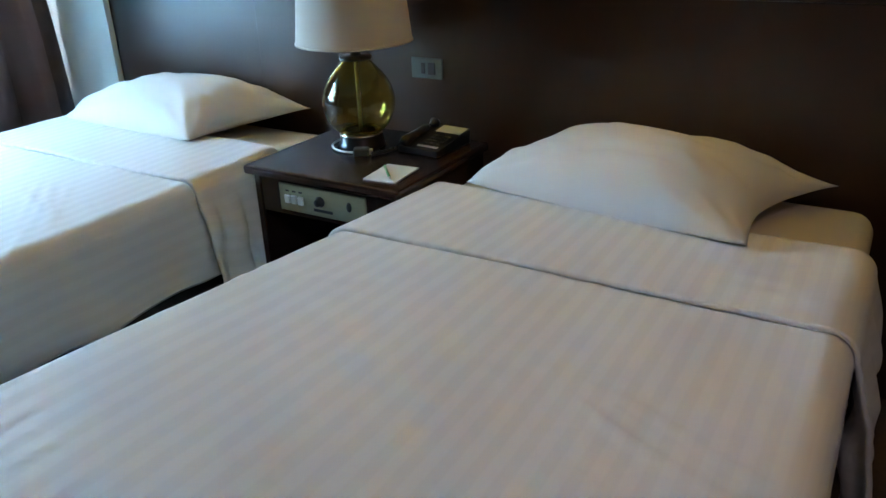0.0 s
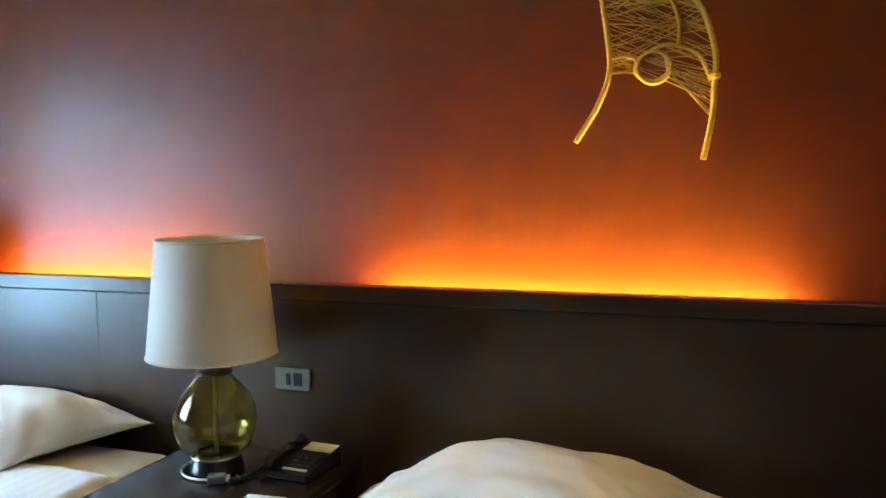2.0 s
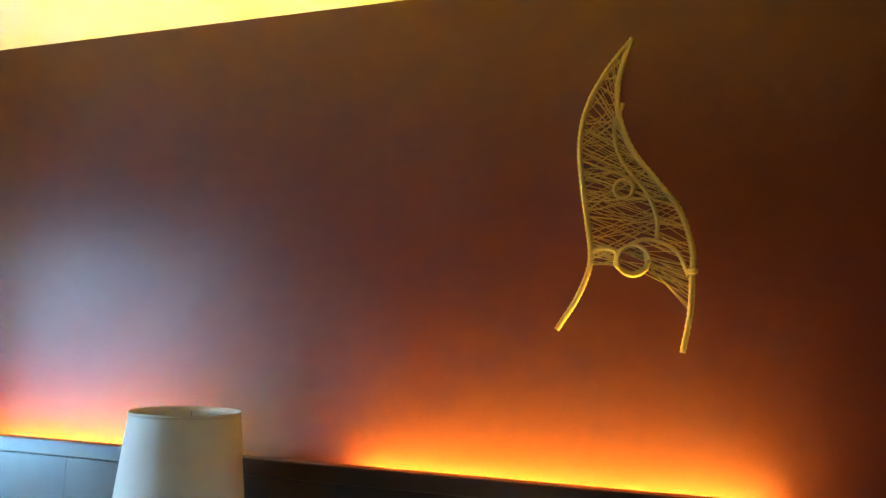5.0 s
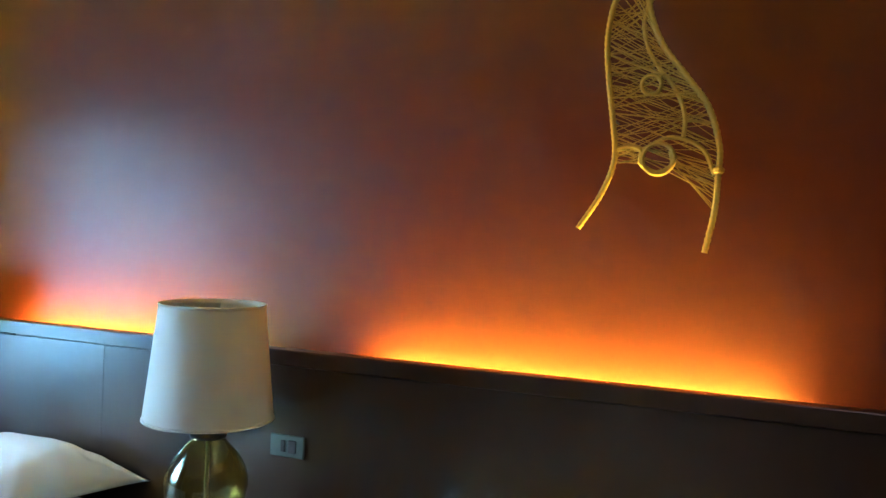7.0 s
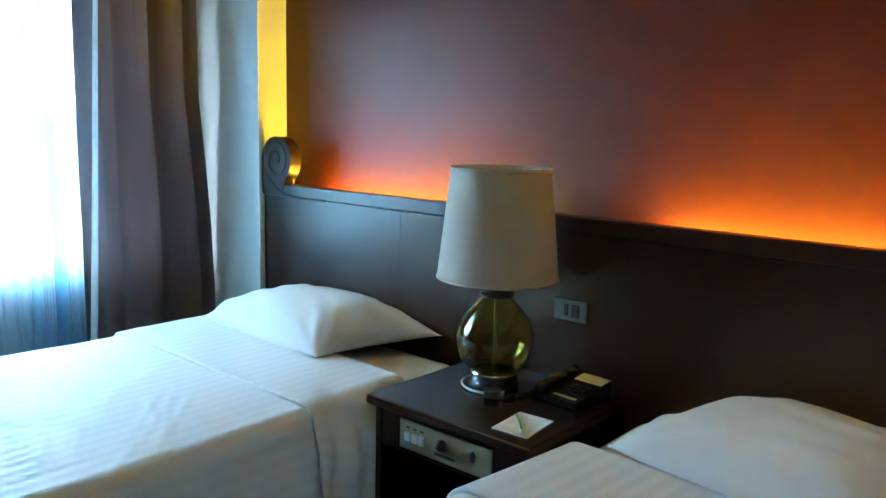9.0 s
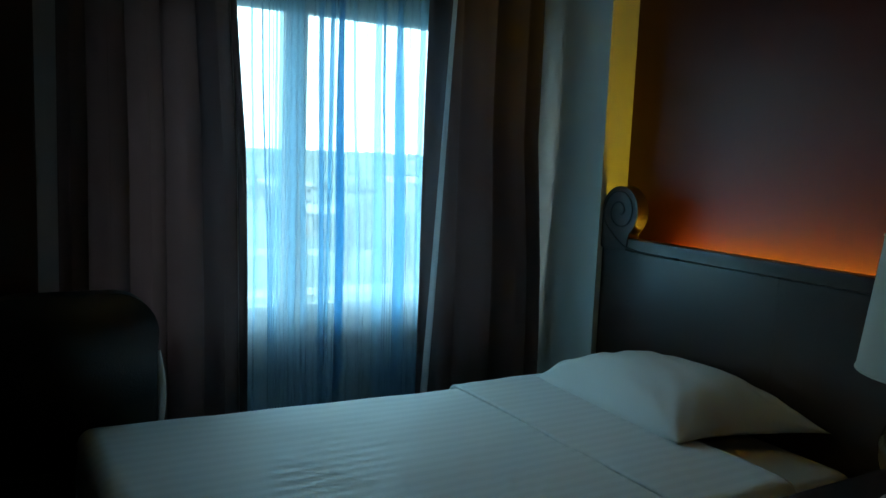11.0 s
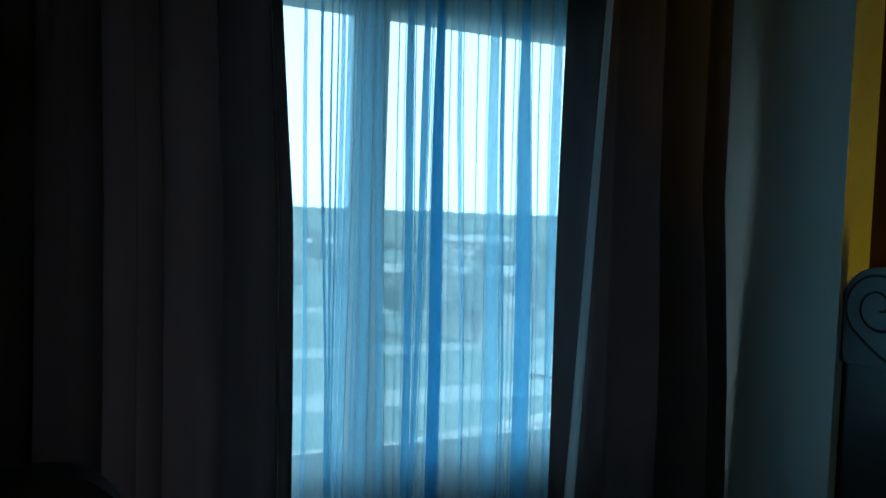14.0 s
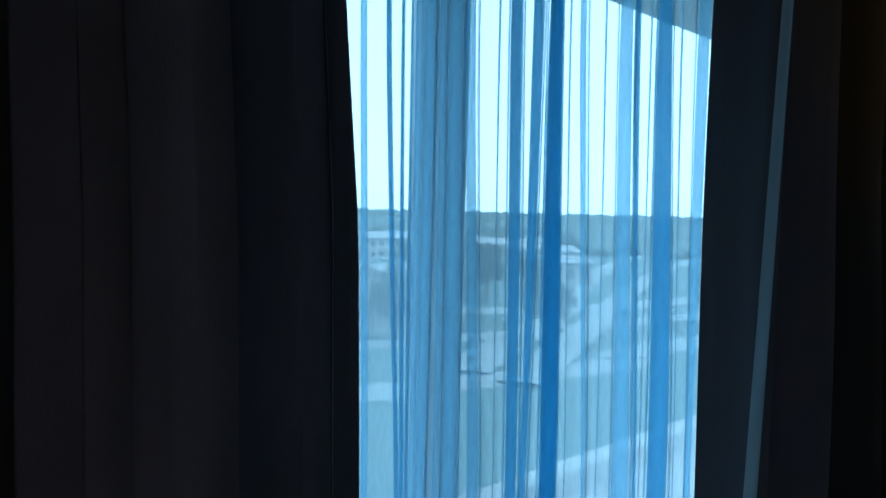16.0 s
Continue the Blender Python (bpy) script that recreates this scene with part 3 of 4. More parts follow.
npart("top", (-0.082, 0.505, -0.565, -0.022, 0.590, 0.620), bevel=0.009)
npart("side_panel", (-0.062, -0.037, -0.540, -0.025, 0.0, 0.590))
npart("side_panel", (0.460, 0.485, -0.540, -0.025, 0.0, 0.590))
# blacker than the side panels: the recess's shade is in its colour
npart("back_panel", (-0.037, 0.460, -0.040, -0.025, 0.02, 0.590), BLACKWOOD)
npart("shelf", (-0.037, 0.460, -0.530, -0.040, 0.05, 0.075))
npart("shelf", (-0.037, 0.460, -0.520, -0.040, 0.26, 0.28))
npart("apron", (-0.037, 0.460, -0.538, -0.520, 0.470, 0.590))
cp = npart("control_panel", (0.042, 0.372, -0.544, -0.537, 0.487, 0.575), PANEL, "olive grey metal control panel", 0.0015)
for i in range(3):
    npart("rocker_switch", (0.066 + i * 0.026, 0.085 + i * 0.026, -0.551, -0.543, 0.514, 0.540), WHITEPLASTIC, "white rocker switch", 0.0015, cp)
    npart("marking", (0.069 + i * 0.026, 0.082 + i * 0.026, -0.5452, -0.5436, 0.551, 0.556), BLACK, "", 0.0, cp)
k = lathe([(0.017, 0), (0.017, 0.004), (0.013, 0.006), (0.011, 0.018), (0.009, 0.020)], 20)
bmesh.ops.rotate(k, verts=k.verts, matrix=Euler((math.pi / 2, 0, 0)).to_matrix())
bmesh.ops.translate(k, verts=k.verts, vec=Vector((0.203 - 0.21, -0.5435 + 0.28, 0.536)))
part("knob", k, BLACK, cp, "black round dial", True)
npart("slider_slot", (0.176, 0.248, -0.5455, -0.5436, 0.502, 0.511), BLACK, "black slider slot", 0.0, cp)
k = lathe([(0.010, 0), (0.010, 0.003), (0.007, 0.006)], 18)
bmesh.ops.rotate(k, verts=k.verts, matrix=Euler((math.pi / 2, 0, 0)).to_matrix())
bmesh.ops.scale(k, verts=k.verts, vec=Vector((0.9, 1, 1.6)))
bmesh.ops.translate(k, verts=k.verts, vec=Vector((0.312 - 0.21, -0.5435 + 0.28, 0.536)))
part("button", k, BLACK, cp, "dark oval button", True)

# ---- table lamp ----
tl = thing("table_lamp", (0.142, -0.234, 0.620), "table lamp with amber green glass body and ivory shade", "lamp")
part("base", lathe([(0.074, 0.0), (0.076, 0.003), (0.076, 0.012), (0.072, 0.016), (0.070, 0.044), (0.066, 0.050)], 48), BLACK, tl, "black round lamp base", True)
part("base_ring", lathe([(0.071, 0.043), (0.0725, 0.0455), (0.071, 0.050), (0.066, 0.0515), (0.066, 0.043)], 48, False), CHROME, tl, "chrome ring", True)
prof = [(0.050, 0.052), (0.072, 0.054), (0.095, 0.075), (0.110, 0.105), (0.117, 0.140), (0.114, 0.175), (0.101, 0.210), (0.081, 0.240), (0.060, 0.264), (0.047, 0.278), (0.044, 0.286)]
pp = [(p.x, p.z) for p in smooth_path([(r, 0, z) for r, z in prof], 40)]
outer = lathe(pp, 56, False)
for v in outer.verts:
    a = math.atan2(v.co.y, v.co.x)
    f = 1 + 0.012 * math.cos(8 * a) * math.sin(math.pi * min(1, max(0, (v.co.z - 0.055) / 0.23)))
    v.co.x, v.co.y = v.co.x * f, v.co.y * f
gl = part("glass_body", outer, AMBER, tl, "amber green ribbed glass", True)
sol = gl.modifiers.new("wall", "SOLIDIFY")
sol.thickness, sol.offset = 0.004, -1
part("rod", tube([(0, 0, 0.05), (0, 0, 0.30)], 0.006, 10), WHITEPLASTIC, tl, "pale inner rod", True)
part("neck", lathe([(0.050, 0.284), (0.052, 0.288), (0.050, 0.294), (0.022, 0.297), (0.016, 0.300), (0.016, 0.345), (0.0, 0.346)], 30, False), BLACK, tl, "black metal neck cap", True)
sh = part("shade", lathe([(0.184, 0.338), (0.182, 0.350), (0.150, 0.655), (0.149, 0.668)], 64, False), SHADE, tl, "ivory fabric drum shade", True)
sol = sh.modifiers.new("wall", "SOLIDIFY")
sol.thickness, sol.offset = 0.003, -1
for r, z in ((0.1835, 0.340), (0.1495, 0.667)):
    part("shade_ring", tube([(r * math.cos(i * math.pi / 24), r * math.sin(i * math.pi / 24), z) for i in range(49)], 0.0028, 6), SHADE, tl, "", True)
for i in range(3):
    a = i * 2.0944
    part("spider_arm", tube([(0.0, 0.0, 0.345), (0.147 * math.cos(a), 0.147 * math.sin(a), 0.655)], 0.002, 6), CHROME, tl)

# ---- small things on the nightstand ----
ph = thing("telephone", (0.375, -0.155, 0.620), "black desk telephone with keypad and white number card", "telephone")
ph.rotation_euler = (0, 0, radians(-4))
ph.scale = (0.86, 0.84, 0.80)
w = box(-0.09, 0.09, -0.115, 0.115, 0.0, 0.05, 0.008)
for v in w.verts:
    if v.co.z > 0.025:
        v.co.z = 0.028 + (v.co.y + 0.115) / 0.23 * 0.034
part("body", w, BLACK, ph)
hs = tube([(-0.064, -0.112, 0.036), (-0.064, -0.095, 0.045), (-0.064, -0.04, 0.056), (-0.064, 0.04, 0.066), (-0.064, 0.095, 0.070), (-0.064, 0.110, 0.063)], [0.018, 0.023, 0.015, 0.015, 0.023, 0.018], 12)
part("handset", hs, BLACK, ph, "black handset", True)
for i in range(4):
    for j in range(3):
        y = -0.06 + i * 0.024
        z = 0.028 + (y + 0.115) / 0.23 * 0.034
        part("key", box(-0.008 + j * 0.028, 0.010 + j * 0.028, y - 0.007, y + 0.007, z - 0.002, z + 0.004, 0.001), DARKGREY, ph)
cd = box(-0.025, 0.085, 0.045, 0.105, 0.0, 0.002)
for v in cd.verts:
    v.co.z += 0.0295 + (v.co.y + 0.115) / 0.23 * 0.034
part("number_card", cd, PAPER, ph, "white number card")
cd = box(-0.015, 0.075, -0.095, -0.083, 0.0, 0.002)
for v in cd.verts:
    v.co.z += 0.0295 + (v.co.y + 0.115) / 0.23 * 0.034
part("label_strip", cd, PAPER, ph, "pale label strip")

coil = []
for i in range(140):
    k = i / 139
    a = i * 1.15
    coil.append((-0.10 - 0.085 * k + 0.05 * k * k + 0.006 * math.cos(a), -0.10 - 0.11 * math.sin(2.6 * k) + 0.006 * math.sin(a), 0.010 + 0.005 * math.sin(a * 0.5)))
part("cord", tube(coil, 0.0032, 6), BLACK, ph, "black curled handset cord", True)

pad = thing("notepad", (0.398, -0.440, 0.620), "white notepad lying on the nightstand", "notepad")
pad.rotation_euler = (0, 0, radians(5))
part("paper", box(-0.054, 0.054, -0.073, 0.073, 0.0, 0.004, 0.0005), PAPER, pad)
pen = thing("pen", (0.388, -0.447, 0.6285), "slim green pen lying on the notepad", "pen")
pen.rotation_euler = (0, 0, radians(42))
part("barrel", tube([(0, -0.055, 0), (0, 0.055, 0)], 0.0042, 10), GREEN, pen, "", True)
part("tip", tube([(0, -0.055, 0), (0, -0.066, 0)], [0.0042, 0.001], 10), WHITEPLASTIC, pen, "pale pen tip", True)
ad = thing("charger", (0.208, -0.326, 0.620), "small pale grey charger with a white cable round the lamp", "charger")
ad.rotation_euler = (0, 0, radians(28))
part("body", box(-0.026, 0.024, -0.016, 0.016, 0.0, 0.026, 0.005), GREYPLATE, ad)
part("plug", box(0.024, 0.034, -0.010, 0.010, 0.005, 0.021, 0.002), WHITEPLASTIC, ad, "white plug end")
ring = [(-0.026, 0, 0.010)]
for i in range(22):
    a = radians(-66 - 8.0 * i)
    q = Vector((0.142 + 0.098 * math.cos(a), -0.234 + 0.098 * math.sin(a), 0)) - Vector((0.208, -0.326, 0))
    ring.append((q.x * math.cos(radians(28)) + q.y * math.sin(radians(28)), -q.x * math.sin(radians(28)) + q.y * math.cos(radians(28)), 0.006))
part("cable", tube(ring, 0.0036, 8), WHITEPLASTIC, ad, "white cable", True)

# ---- switch plate on the headboard ----
sw = thing("wall_socket", (0.2635, -0.001, 0.8405), "grey double socket plate on the headboard", "socket")
part("plate", box(-0.0605, 0.0605, -0.008, 0.0, -0.0345, 0.0345, 0.003), GREYPLATE, sw)
part("switch", box(-0.020, -0.006, -0.011, -0.0075, -0.018, 0.018, 0.001), BLACK, sw, "dark rocker switch")
part("socket", box(0.006, 0.034, -0.0105, -0.0075, -0.020, 0.020, 0.002), BLACK, sw, "dark socket insert")

# ---- woven wall ornament ----
art = thing("wall_ornament", (1.30, 0.092, 1.90), "golden woven rattan ornament shaped like a curved cap", "ornament")
AO = Vector((1.30, 0.092, 1.90))


def ap(x, z, dy=0.0):
    return Vector((x, 0.092 + dy, z)) - AO


left = smooth_path([ap(1.327, 2.380), ap(1.262, 2.300), ap(1.203, 2.195), ap(1.180, 2.085), ap(1.187, 1.965), ap(1.203, 1.850), ap(1.212, 1.740), ap(1.180, 1.645), ap(1.120, 1.548)], 140)[::1]
right = smooth_path([ap(1.327, 2.380), ap(1.290, 2.270), ap(1.287, 2.165), ap(1.325, 2.055), ap(1.395, 1.960), ap(1.452, 1.880), ap(1.484, 1.775), ap(1.483, 1.690), ap(1.478, 1.600), ap(1.458, 1.494)], 140)
inner = smooth_path([ap(1.300, 2.190), ap(1.276, 2.110), ap(1.300, 2.02), ap(1.365, 1.930), ap(1.392, 1.86), ap(1.392, 1.80)], 40)
part("frame", tube(left, [0.0082 * (1 + 0.13 * math.sin(i * 2.4)) for i in range(len(left))], 8), RATTAN, art, "", True)
part("frame", tube(right, [0.0082 * (1 + 0.13 * math.sin(i * 2.4)) for i in range(len(right))], 8), RATTAN, art, "", True)
part("inner_rib", tube(inner, 0.006, 6), RATTAN, art, "", True)
lower = smooth_path([left[100], ap(1.25, 1.775), ap(1.283, 1.765), ap(1.285, 1.728), ap(1.325, 1.705), ap(1.365, 1.725), ap(1.362, 1.765)], 40)
part("lower_rib", tube(lower, 0.007, 6), RATTAN, art, "", True)
upper_rib = smooth_path([ap(1.283, 1.765), ap(1.36, 1.80), ap(1.44, 1.77), ap(1.475, 1.70)], 24)
part("lower_rib", tube(upper_rib, 0.006, 6), RATTAN, art, "", True)
for cx, cz, r in ((1.329, 1.742, 0.042), (1.303, 1.942, 0.026)):
    part("ring", tube([ap(cx + r * math.cos(i * math.pi / 14), cz + r * math.sin(i * math.pi / 14), -0.004) for i in range(29)], 0.006, 6), RATTAN, art, "", True)
part("knot", lathe([(0.004, -0.012), (0.014, -0.006), (0.015, 0.004), (0.005, 0.012)], 12), RATTAN, art).location = right[104]
rnd = random.Random(11)
strings = bmesh.new()
for i in range(150):
    a = rnd.randint(2, 52)
    b = max(1, min(58, a + rnd.randint(-13, 13)))
    r = 0.0010 if rnd.random() < 0.8 else 0.0022
    dy = rnd.uniform(-0.006, 0.006)
    tube([left[2 * a] + Vector((0, dy, 0)), right[2 * b] + Vector((0, dy, 0))], r, 4, strings)
for i in range(14):
    tube([left[rnd.randint(96, 106)], ap(1.287, 1.735 + rnd.uniform(-0.008, 0.03))], 0.0011, 4, strings)
    tube([ap(1.36, 1.735 + rnd.uniform(-0.02, 0.02)), right[rnd.randint(106, 124)]], 0.0011, 4, strings)
tagged(part("weave", strings, RATTAN, art), "thin crossing rattan strands", kind="stuff")
part("hook", tube([(0, 0, 0.1), (0, 0.083, 0.1)], 0.003, 6), BLACK, art)
part("hook", tube([ap(1.205, 1.85), ap(1.205, 1.85) + Vector((0, 0.083, 0))], 0.003, 6), BLACK, art)

# ---- leather chair at the window ----
ch = thing("armchair", (-1.44, -1.985, 0), "black leather chair with a rounded tall back", "chair")


def rounded_panel(hy, z0, z1, r, x0, x1, edge):
    """An upright panel across y with two round upper corners."""
    pts = [(-hy, z0), (hy, z0)]
    pts += [(hy - r + r * math.cos(a), z1 - r + r * math.sin(a)) for a in [i * math.pi / 20 for i in range(11)]]
    pts += [(-hy + r + r * math.cos(a), z1 - r + r * math.sin(a)) for a in [math.pi / 2 + i * math.pi / 20 for i in range(11)]]
    bm = bmesh.new()
    lo = [bm.verts.new((x0, y, z)) for y, z in pts]
    hi = [bm.verts.new((x1, y, z)) for y, z in pts]
    rim = [bm.faces.new(lo[::-1]), bm.faces.new(hi)]
    for i in range(len(lo)):
        j = (i + 1) % len(lo)
        bm.faces.new((lo[i], lo[j], hi[j], hi[i]))
    bmesh.ops.bevel(bm, geom=[e for f in rim for e in f.edges], offset=edge, segments=4, affect="EDGES")
    return bm


part("backrest", rounded_panel(0.255, 0.46, 0.985, 0.13, 0.0, 0.08, 0.03), LEATHER, ch, "", True)
part("back_cushion", rounded_panel(0.215, 0.50, 0.93, 0.10, -0.05, 0.0, 0.022), LEATHER, ch, "padded black leather cushion", True)
part("seat", box(-0.17, 0.06, -0.25, 0.25, 0.34, 0.46, 0.03, 4), LEATHER, ch, "", True)
for sx in (-0.13, 0.04):
    for sy in (-0.21, 0.21):
        part("leg", tube([(sx, sy, 0.0), (sx, sy, 0.35)], [0.014, 0.02], 10), BLACKWOOD, ch)

part("piping", tube([(0.03, 0.262 + 0.010 * math.sin(3.1 * k / 8), 0.50 + 0.036 * k) for k in range(9)], [0.005 + 0.008 * math.sin(3.1 * k / 8) for k in range(9)], 8), LINING, ch, "pale grey edge strip", True)

# ---- outside ----
GZ = -16.0
# the blue of distant haze is put into the ground and road colours
GRASS = material("hazy_grass_ground", (0.036, 0.070, 0.066), 0.95, colour2=(0.056, 0.094, 0.090), scale=0.02, detail=10)
ROAD = material("pale_concrete_road", (0.17, 0.19, 0.19), 0.85, colour2=(0.14, 0.16, 0.16), scale=0.3)
LEAF = material("tree_foliage", (0.055, 0.080, 0.070), 0.8, colour2=(0.075, 0.100, 0.085), scale=0.8)
BARK = material("tree_bark", (0.12, 0.085, 0.06), 0.9, colour2=(0.08, 0.06, 0.045), scale=3)
RENDERED = material("white_rendered_wall", (0.27, 0.27, 0.26), 0.8, colour2=(0.23, 0.23, 0.22), scale=0.6)
ROOF = material("grey_metal_roof", (0.20, 0.20, 0.20), 0.6, colour2=(0.16, 0.16, 0.165), scale=0.5)
DARKGLASS = material("dark_window_glass", (0.03, 0.04, 0.05), 0.1, colour2=(0.04, 0.05, 0.06), scale=2)
CONCRETE = material("painted_concrete_ledge", (0.36, 0.36, 0.35), 0.8, colour2=(0.30, 0.30, 0.295), scale=3)
g = box(-4200, 600, -3000, 3000, GZ - 1, GZ)
structure("ground", g, GRASS, "haze-blue grass and bare ground far below the window")


def slab(points, z0, z1):
    """A flat slab over an outline of (x, y)."""
    bm = bmesh.new()
    lo = [bm.verts.new((x, y, z0)) for x, y in points]
    hi = [bm.verts.new((x, y, z1)) for x, y in points]
    bm.faces.new(lo[::-1])
    bm.faces.new(hi)
    for i in range(len(lo)):
        j = (i + 1) % len(lo)
        bm.faces.new((lo[i], lo[j], hi[j], hi[i]))
    return bm


XO = WX - 0.303
structure("exterior_ledge", slab([(XO, 2.2), (-3.30, 2.2), (-2.30, -2.2), (XO, -2.2)], 0.30, 0.46), CONCRETE, "white painted concrete ledge below the window")
structure("exterior_kerb", slab([(-3.305, 2.2), (-3.405, 2.2), (-2.405, -2.2), (-2.305, -2.2)], 0.30, 0.53), CONCRETE, "raised white kerb along the ledge's rim")
structure("exterior_canopy", slab([(XO, 2.2), (-3.40, 2.2), (-2.30, -2.2), (XO, -2.2)], 2.222, 2.38), CONCRETE, "white concrete sunshade slab above the window")
structure("building_body", box(XO + 0.003, 14, -18, 18, GZ, -0.125), RENDERED, "pale rendered lower storeys of the building")


def road(keys, width, rise, label):
    path = smooth_path([(x, y, GZ + rise) for x, y in keys], 60)
    bm = bmesh.new()
    prev = None
    for i, p in enumerate(path):
        d = (path[min(i + 1, 59)] - path[max(i - 1, 0)]).normalized()
        n = Vector((-d.y, d.x, 0)) * width / 2
        row = [bm.verts.new(p - n), bm.verts.new(p + n), bm.verts.new(p + n - Vector((0, 0, 0.3))), bm.verts.new(p - n - Vector((0, 0, 0.3)))]
        if prev:
            for k in range(4):
                bm.faces.new((prev[k], prev[(k + 1) % 4], row[(k + 1) % 4], row[k]))
        prev = row
    return structure("road", bm, ROAD, label)


road([(-70, 44), (-104, 86), (-141, 125), (-189, 180), (-230, 237), (-262, 286), (-330, 400)], 6, 0.30, "pale curving concrete road")
road([(-62, 46), (-86, 76), (-116, 113), (-140, 144), (-167, 181), (-187, 211), (-240, 300)], 5, 0.42, "pale curving concrete slip road")
road([(-60, -300), (-67, -60), (-66, 56), (-74, 90), (-90, 300)], 6, 0.06, "pale concrete street")
road([(-84, -300), (-88, -60), (-89, 66), (-91, 90), (-110, 300)], 5, 0.12, "pale concrete street")
road([(-150, -200), (-128, 20), (-110, 80), (-112, 140), (-150, 320)], 8, 0.18, "wide pale concrete street")

# one leafy tree, then its copies
rnd = random.Random(4)


def tree(name, height, seed):
    r = random.Random(seed)
    ob = thing(name, (0, 0, GZ), "leafy green broad tree standing in the grass", "tree", "trees below the window")
    trunk = tube([(0, 0, 0), (0.1, 0, height * 0.3), (0.0, 0.15, height * 0.55)], [height * 0.035, height * 0.026, height * 0.014], 8)
    for i in range(6):
        a = i * 1.05 + r.random()
        tube([(0, 0, height * (0.3 + 0.03 * i)), (math.cos(a) * height * 0.15, math.sin(a) * height * 0.15, height * 0.55), (math.cos(a) * height * 0.28, math.sin(a) * height * 0.28, height * 0.7)], [height * 0.014, height * 0.009, height * 0.004], 6, trunk)
    part("trunk", trunk, BARK, ob)
    verts, faces = [], []
    for i in range(420):
        while True:
            p = Vector((r.uniform(-1, 1), r.uniform(-1, 1), r.uniform(-1, 1)))
            if 0.35 < p.length < 1 and noise.noise(p * 2.2 + Vector((seed, 0, 0))) > -0.18:
                break
        c = Vector((p.x * height * 0.42, p.y * height * 0.42, height * 0.66 + p.z * height * 0.32))
        for k in range(4):
            u = Vector((r.uniform(-1, 1), r.uniform(-1, 1), r.uniform(-0.6, 0.6))).normalized()
            w = u.cross(Vector((r.uniform(-1, 1), r.uniform(-1, 1), r.uniform(-1, 1)))).normalized()
            s = height * r.uniform(0.025, 0.05)
            o = c + Vector((r.uniform(-1, 1), r.uniform(-1, 1), r.uniform(-1, 1))) * height * 0.04
            b = len(verts)
            verts += [o - u * s, o + w * s * 0.5, o + u * s, o - w * s * 0.5]
            faces.append((b, b + 1, b + 2, b + 3))
    me = bpy.data.meshes.new("crown")
    me.from_pydata(verts, [], faces)
    me.materials.append(LEAF)
    cr = new("crown", me)
    cr.parent = ob
    return ob


base_trees = [tree("tree", 9.0, s) for s in (1, 2)]
spots = [(-128, 30), (-112, 70), (-138, 12), (-100, -14), (-108, 58), (-120, 20), (-135, 44), (-150, -5), (-165, 95), (-185, 15), (-205, 60), (-225, 100), (-118, -38), (-240, 30), (-260, -20), (-280, 80), (-300, 150), (-180, -60), (-92, 48), (-146, 112), (-120, 95), (-128, 88), (-136, 104), (-160, 130), (-170, 118), (-186, 150), (-200, 130), (-215, 185), (-240, 170), (-250, 215), (-100, 62), (-97, 40), (-142, 82), (-175, 96), (-132, 58), (-205, 205), (-80, 64), (-82, 100), (-190, 105), (-225, 145)]
for i, (x, y) in enumerate(spots):
    if i < 2:
        base_trees[i].location = (x, y, GZ)
    else:
        copy_thing(base_trees[i % 2], Matrix.Translation((x, y, GZ)) @ Matrix.Rotation(rnd.uniform(0, 6), 4, "Z"))

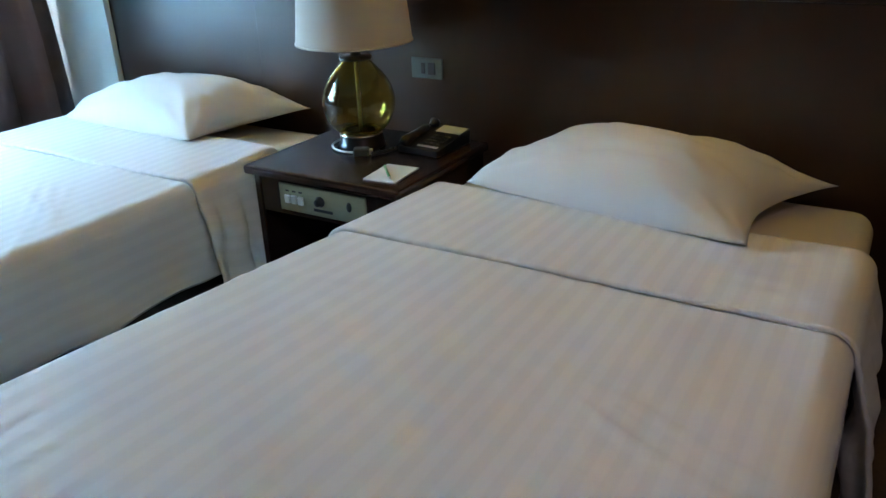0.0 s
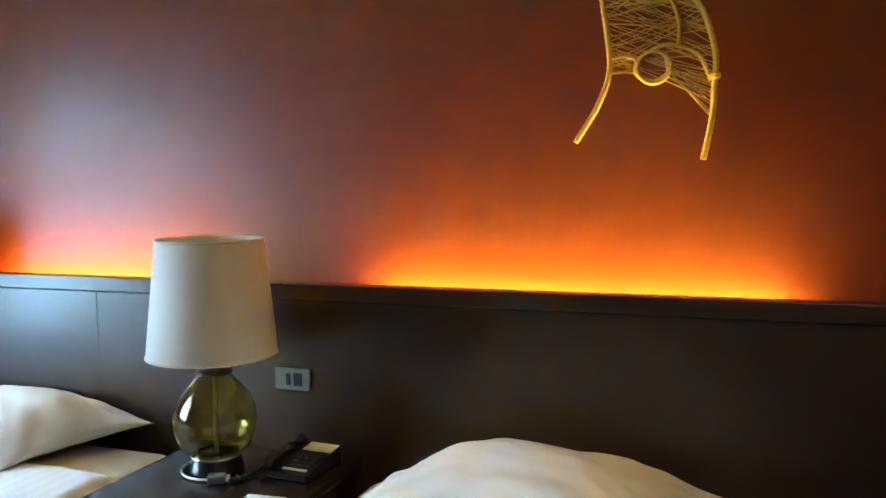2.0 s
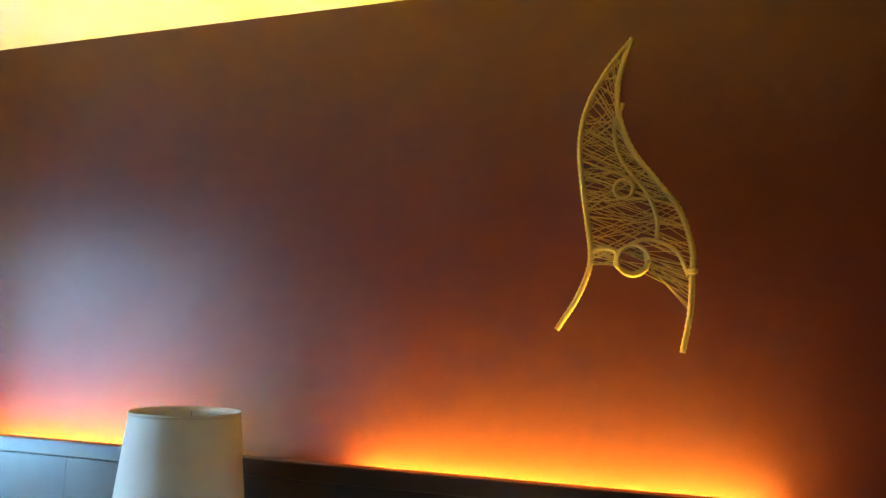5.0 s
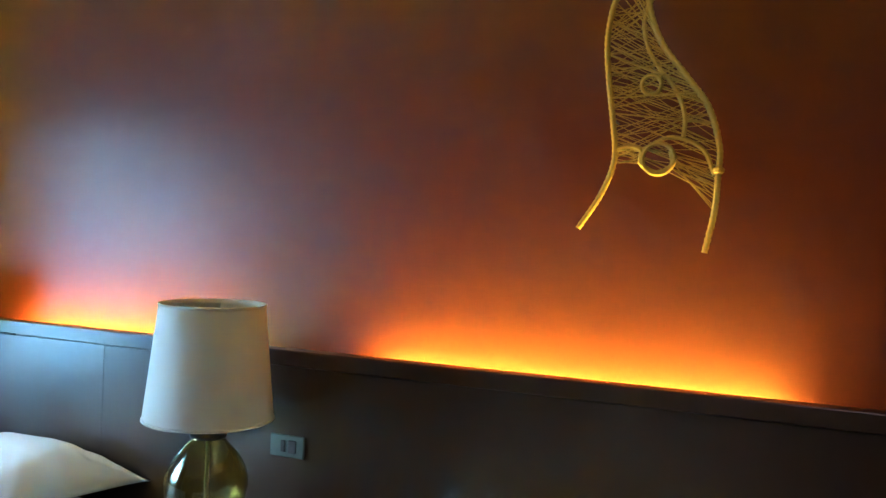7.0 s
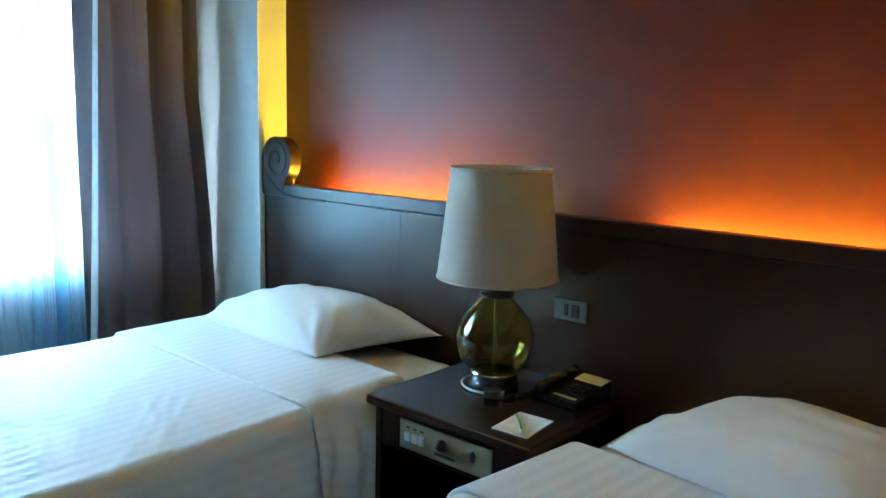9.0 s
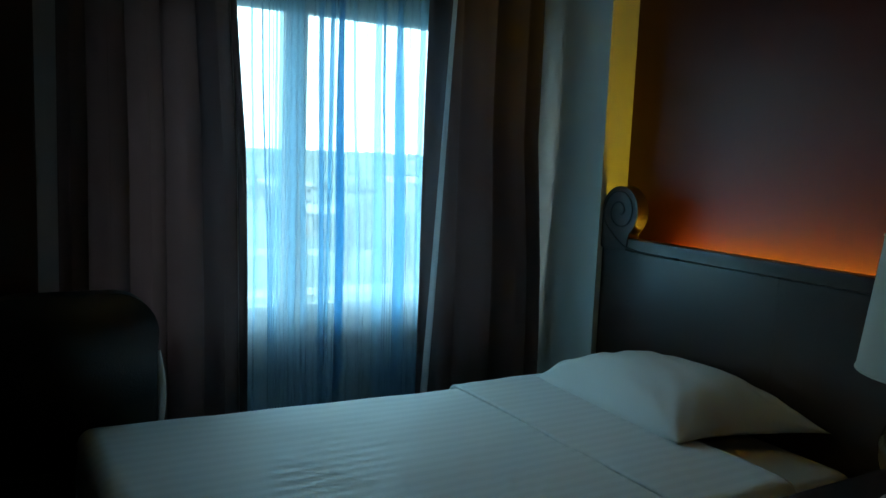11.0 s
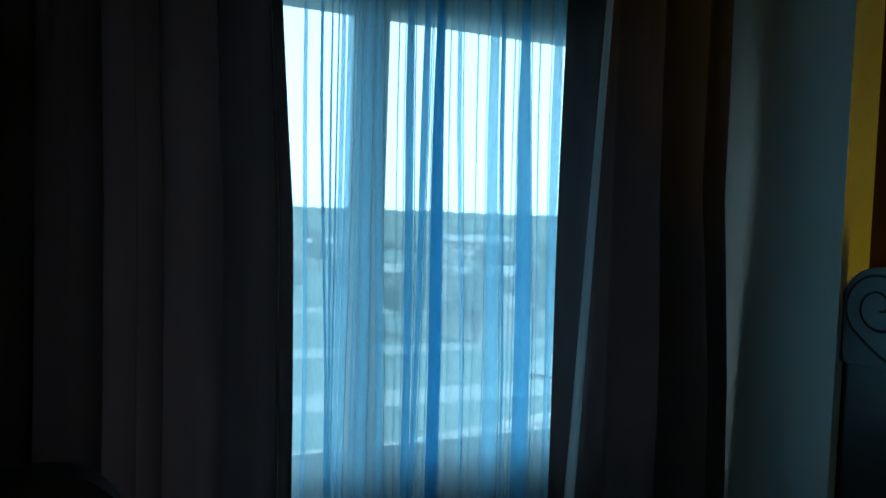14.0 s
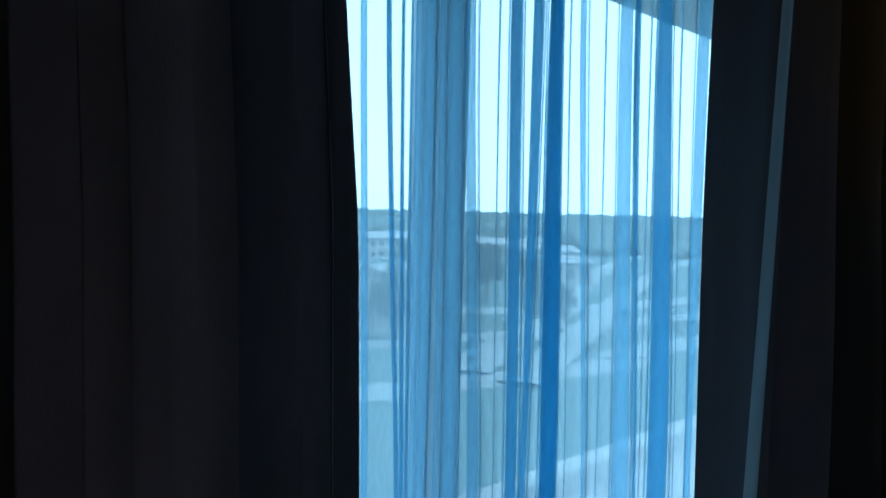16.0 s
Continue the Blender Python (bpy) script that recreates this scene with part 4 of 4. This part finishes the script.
# the far wood along the horizon
verts, faces = [], []
r = random.Random(9)
for band in ((330, 470, 6, 1700), (520, 900, 10, 2400), (1000, 1900, 17, 2200)):
    for i in range(band[3]):
        d = r.uniform(band[0], band[1])
        a = r.uniform(-0.6, 1.05)
        o = Vector((-d * math.cos(a), d * math.sin(a), GZ))
        w, h = r.uniform(0.5, 1.0) * band[2], r.uniform(0.45, 1.0) * band[2]
        b = len(verts)
        ang = r.uniform(0, 6.28)
        for k in range(6):
            q = ang + k * math.pi / 3
            verts.append(o + Vector((math.cos(q) * w, math.sin(q) * w, h * r.uniform(0.25, 0.6))))
        verts.append(o + Vector((r.uniform(-2, 2), r.uniform(-2, 2), h)))
        top = len(verts) - 1
        for k in range(6):
            verts.append(o + Vector((math.cos(ang + k * math.pi / 3) * w * 0.8, math.sin(ang + k * math.pi / 3) * w * 0.8, -0.2)))
        mid = len(verts)
        for k in range(6):
            verts.append(o + Vector((math.cos(ang + k * math.pi / 3) * w * 0.62, math.sin(ang + k * math.pi / 3) * w * 0.62, h * r.uniform(0.74, 0.95))))
        for k in range(6):
            faces.append((mid + k, mid + (k + 1) % 6, top))
            faces.append((b + k, b + (k + 1) % 6, mid + (k + 1) % 6, mid + k))
            faces.append((b + 7 + k, b + 7 + (k + 1) % 6, b + (k + 1) % 6, b + k))
me = bpy.data.meshes.new("far_woods")
me.from_pydata(verts, [], faces)
me.materials.append(LEAF)
for p in me.polygons:
    p.use_smooth = True
tagged(new("far_woods", me), "distant dark green woods along the horizon", "woods", kind="stuff")


def house(x, y, w, d, h, rz, storeys, label):
    ob = thing("house", (x, y, GZ), label, "house", "houses below the window")
    ob.rotation_euler = (0, 0, radians(rz))
    part("wall", box(-w / 2, w / 2, -d / 2, d / 2, 0, h), RENDERED, ob)
    part("roof", prism([(-w / 2 - 0.6, h), (w / 2 + 0.6, h), (w / 2 + 0.6, h + 0.3), (0, h + w * 0.16), (-w / 2 - 0.6, h + 0.3)], -d / 2 - 0.6, d / 2 + 0.6), ROOF, ob, "grey metal roof")
    n = max(2, int(d / 3.5))
    for s in range(storeys):
        for i in range(n):
            yy = -d / 2 + d * (i + 0.5) / n
            zz = (s + 0.3) * h / storeys
            p = part("window", box(w / 2 - 0.02, w / 2 + 0.06, yy - 0.75, yy + 0.75, zz, zz + 0.45 * h / storeys), DARKGLASS, ob)
    return ob


house(-125, -28, 12, 22, 7, 10, 2, "white two-storey house with grey roof")
house(-150, 62, 10, 16, 4.5, -15, 1, "low white house among the trees")
house(-210, -12, 14, 30, 6, 5, 2, "long pale house with grey roof")
house(-230, 72, 12, 24, 6, 20, 2, "pale house with grey metal roof")
house(-300, 25, 16, 40, 8, -8, 2, "far long white building")
house(-124, 66, 10, 14, 6, 12, 2, "pale two-storey house beside the street")
house(-152, 124, 11, 18, 5, -20, 1, "low white house by the curving road")
house(-180, 143, 12, 20, 6, -15, 2, "white two-storey house by the curving road")
house(-218, 162, 14, 26, 6, -25, 2, "long white building beyond the road")
house(-245, 128, 14, 28, 7, 10, 2, "pale building with grey roof")
house(-98, 52, 8, 12, 4, 8, 1, "small white house by the street")
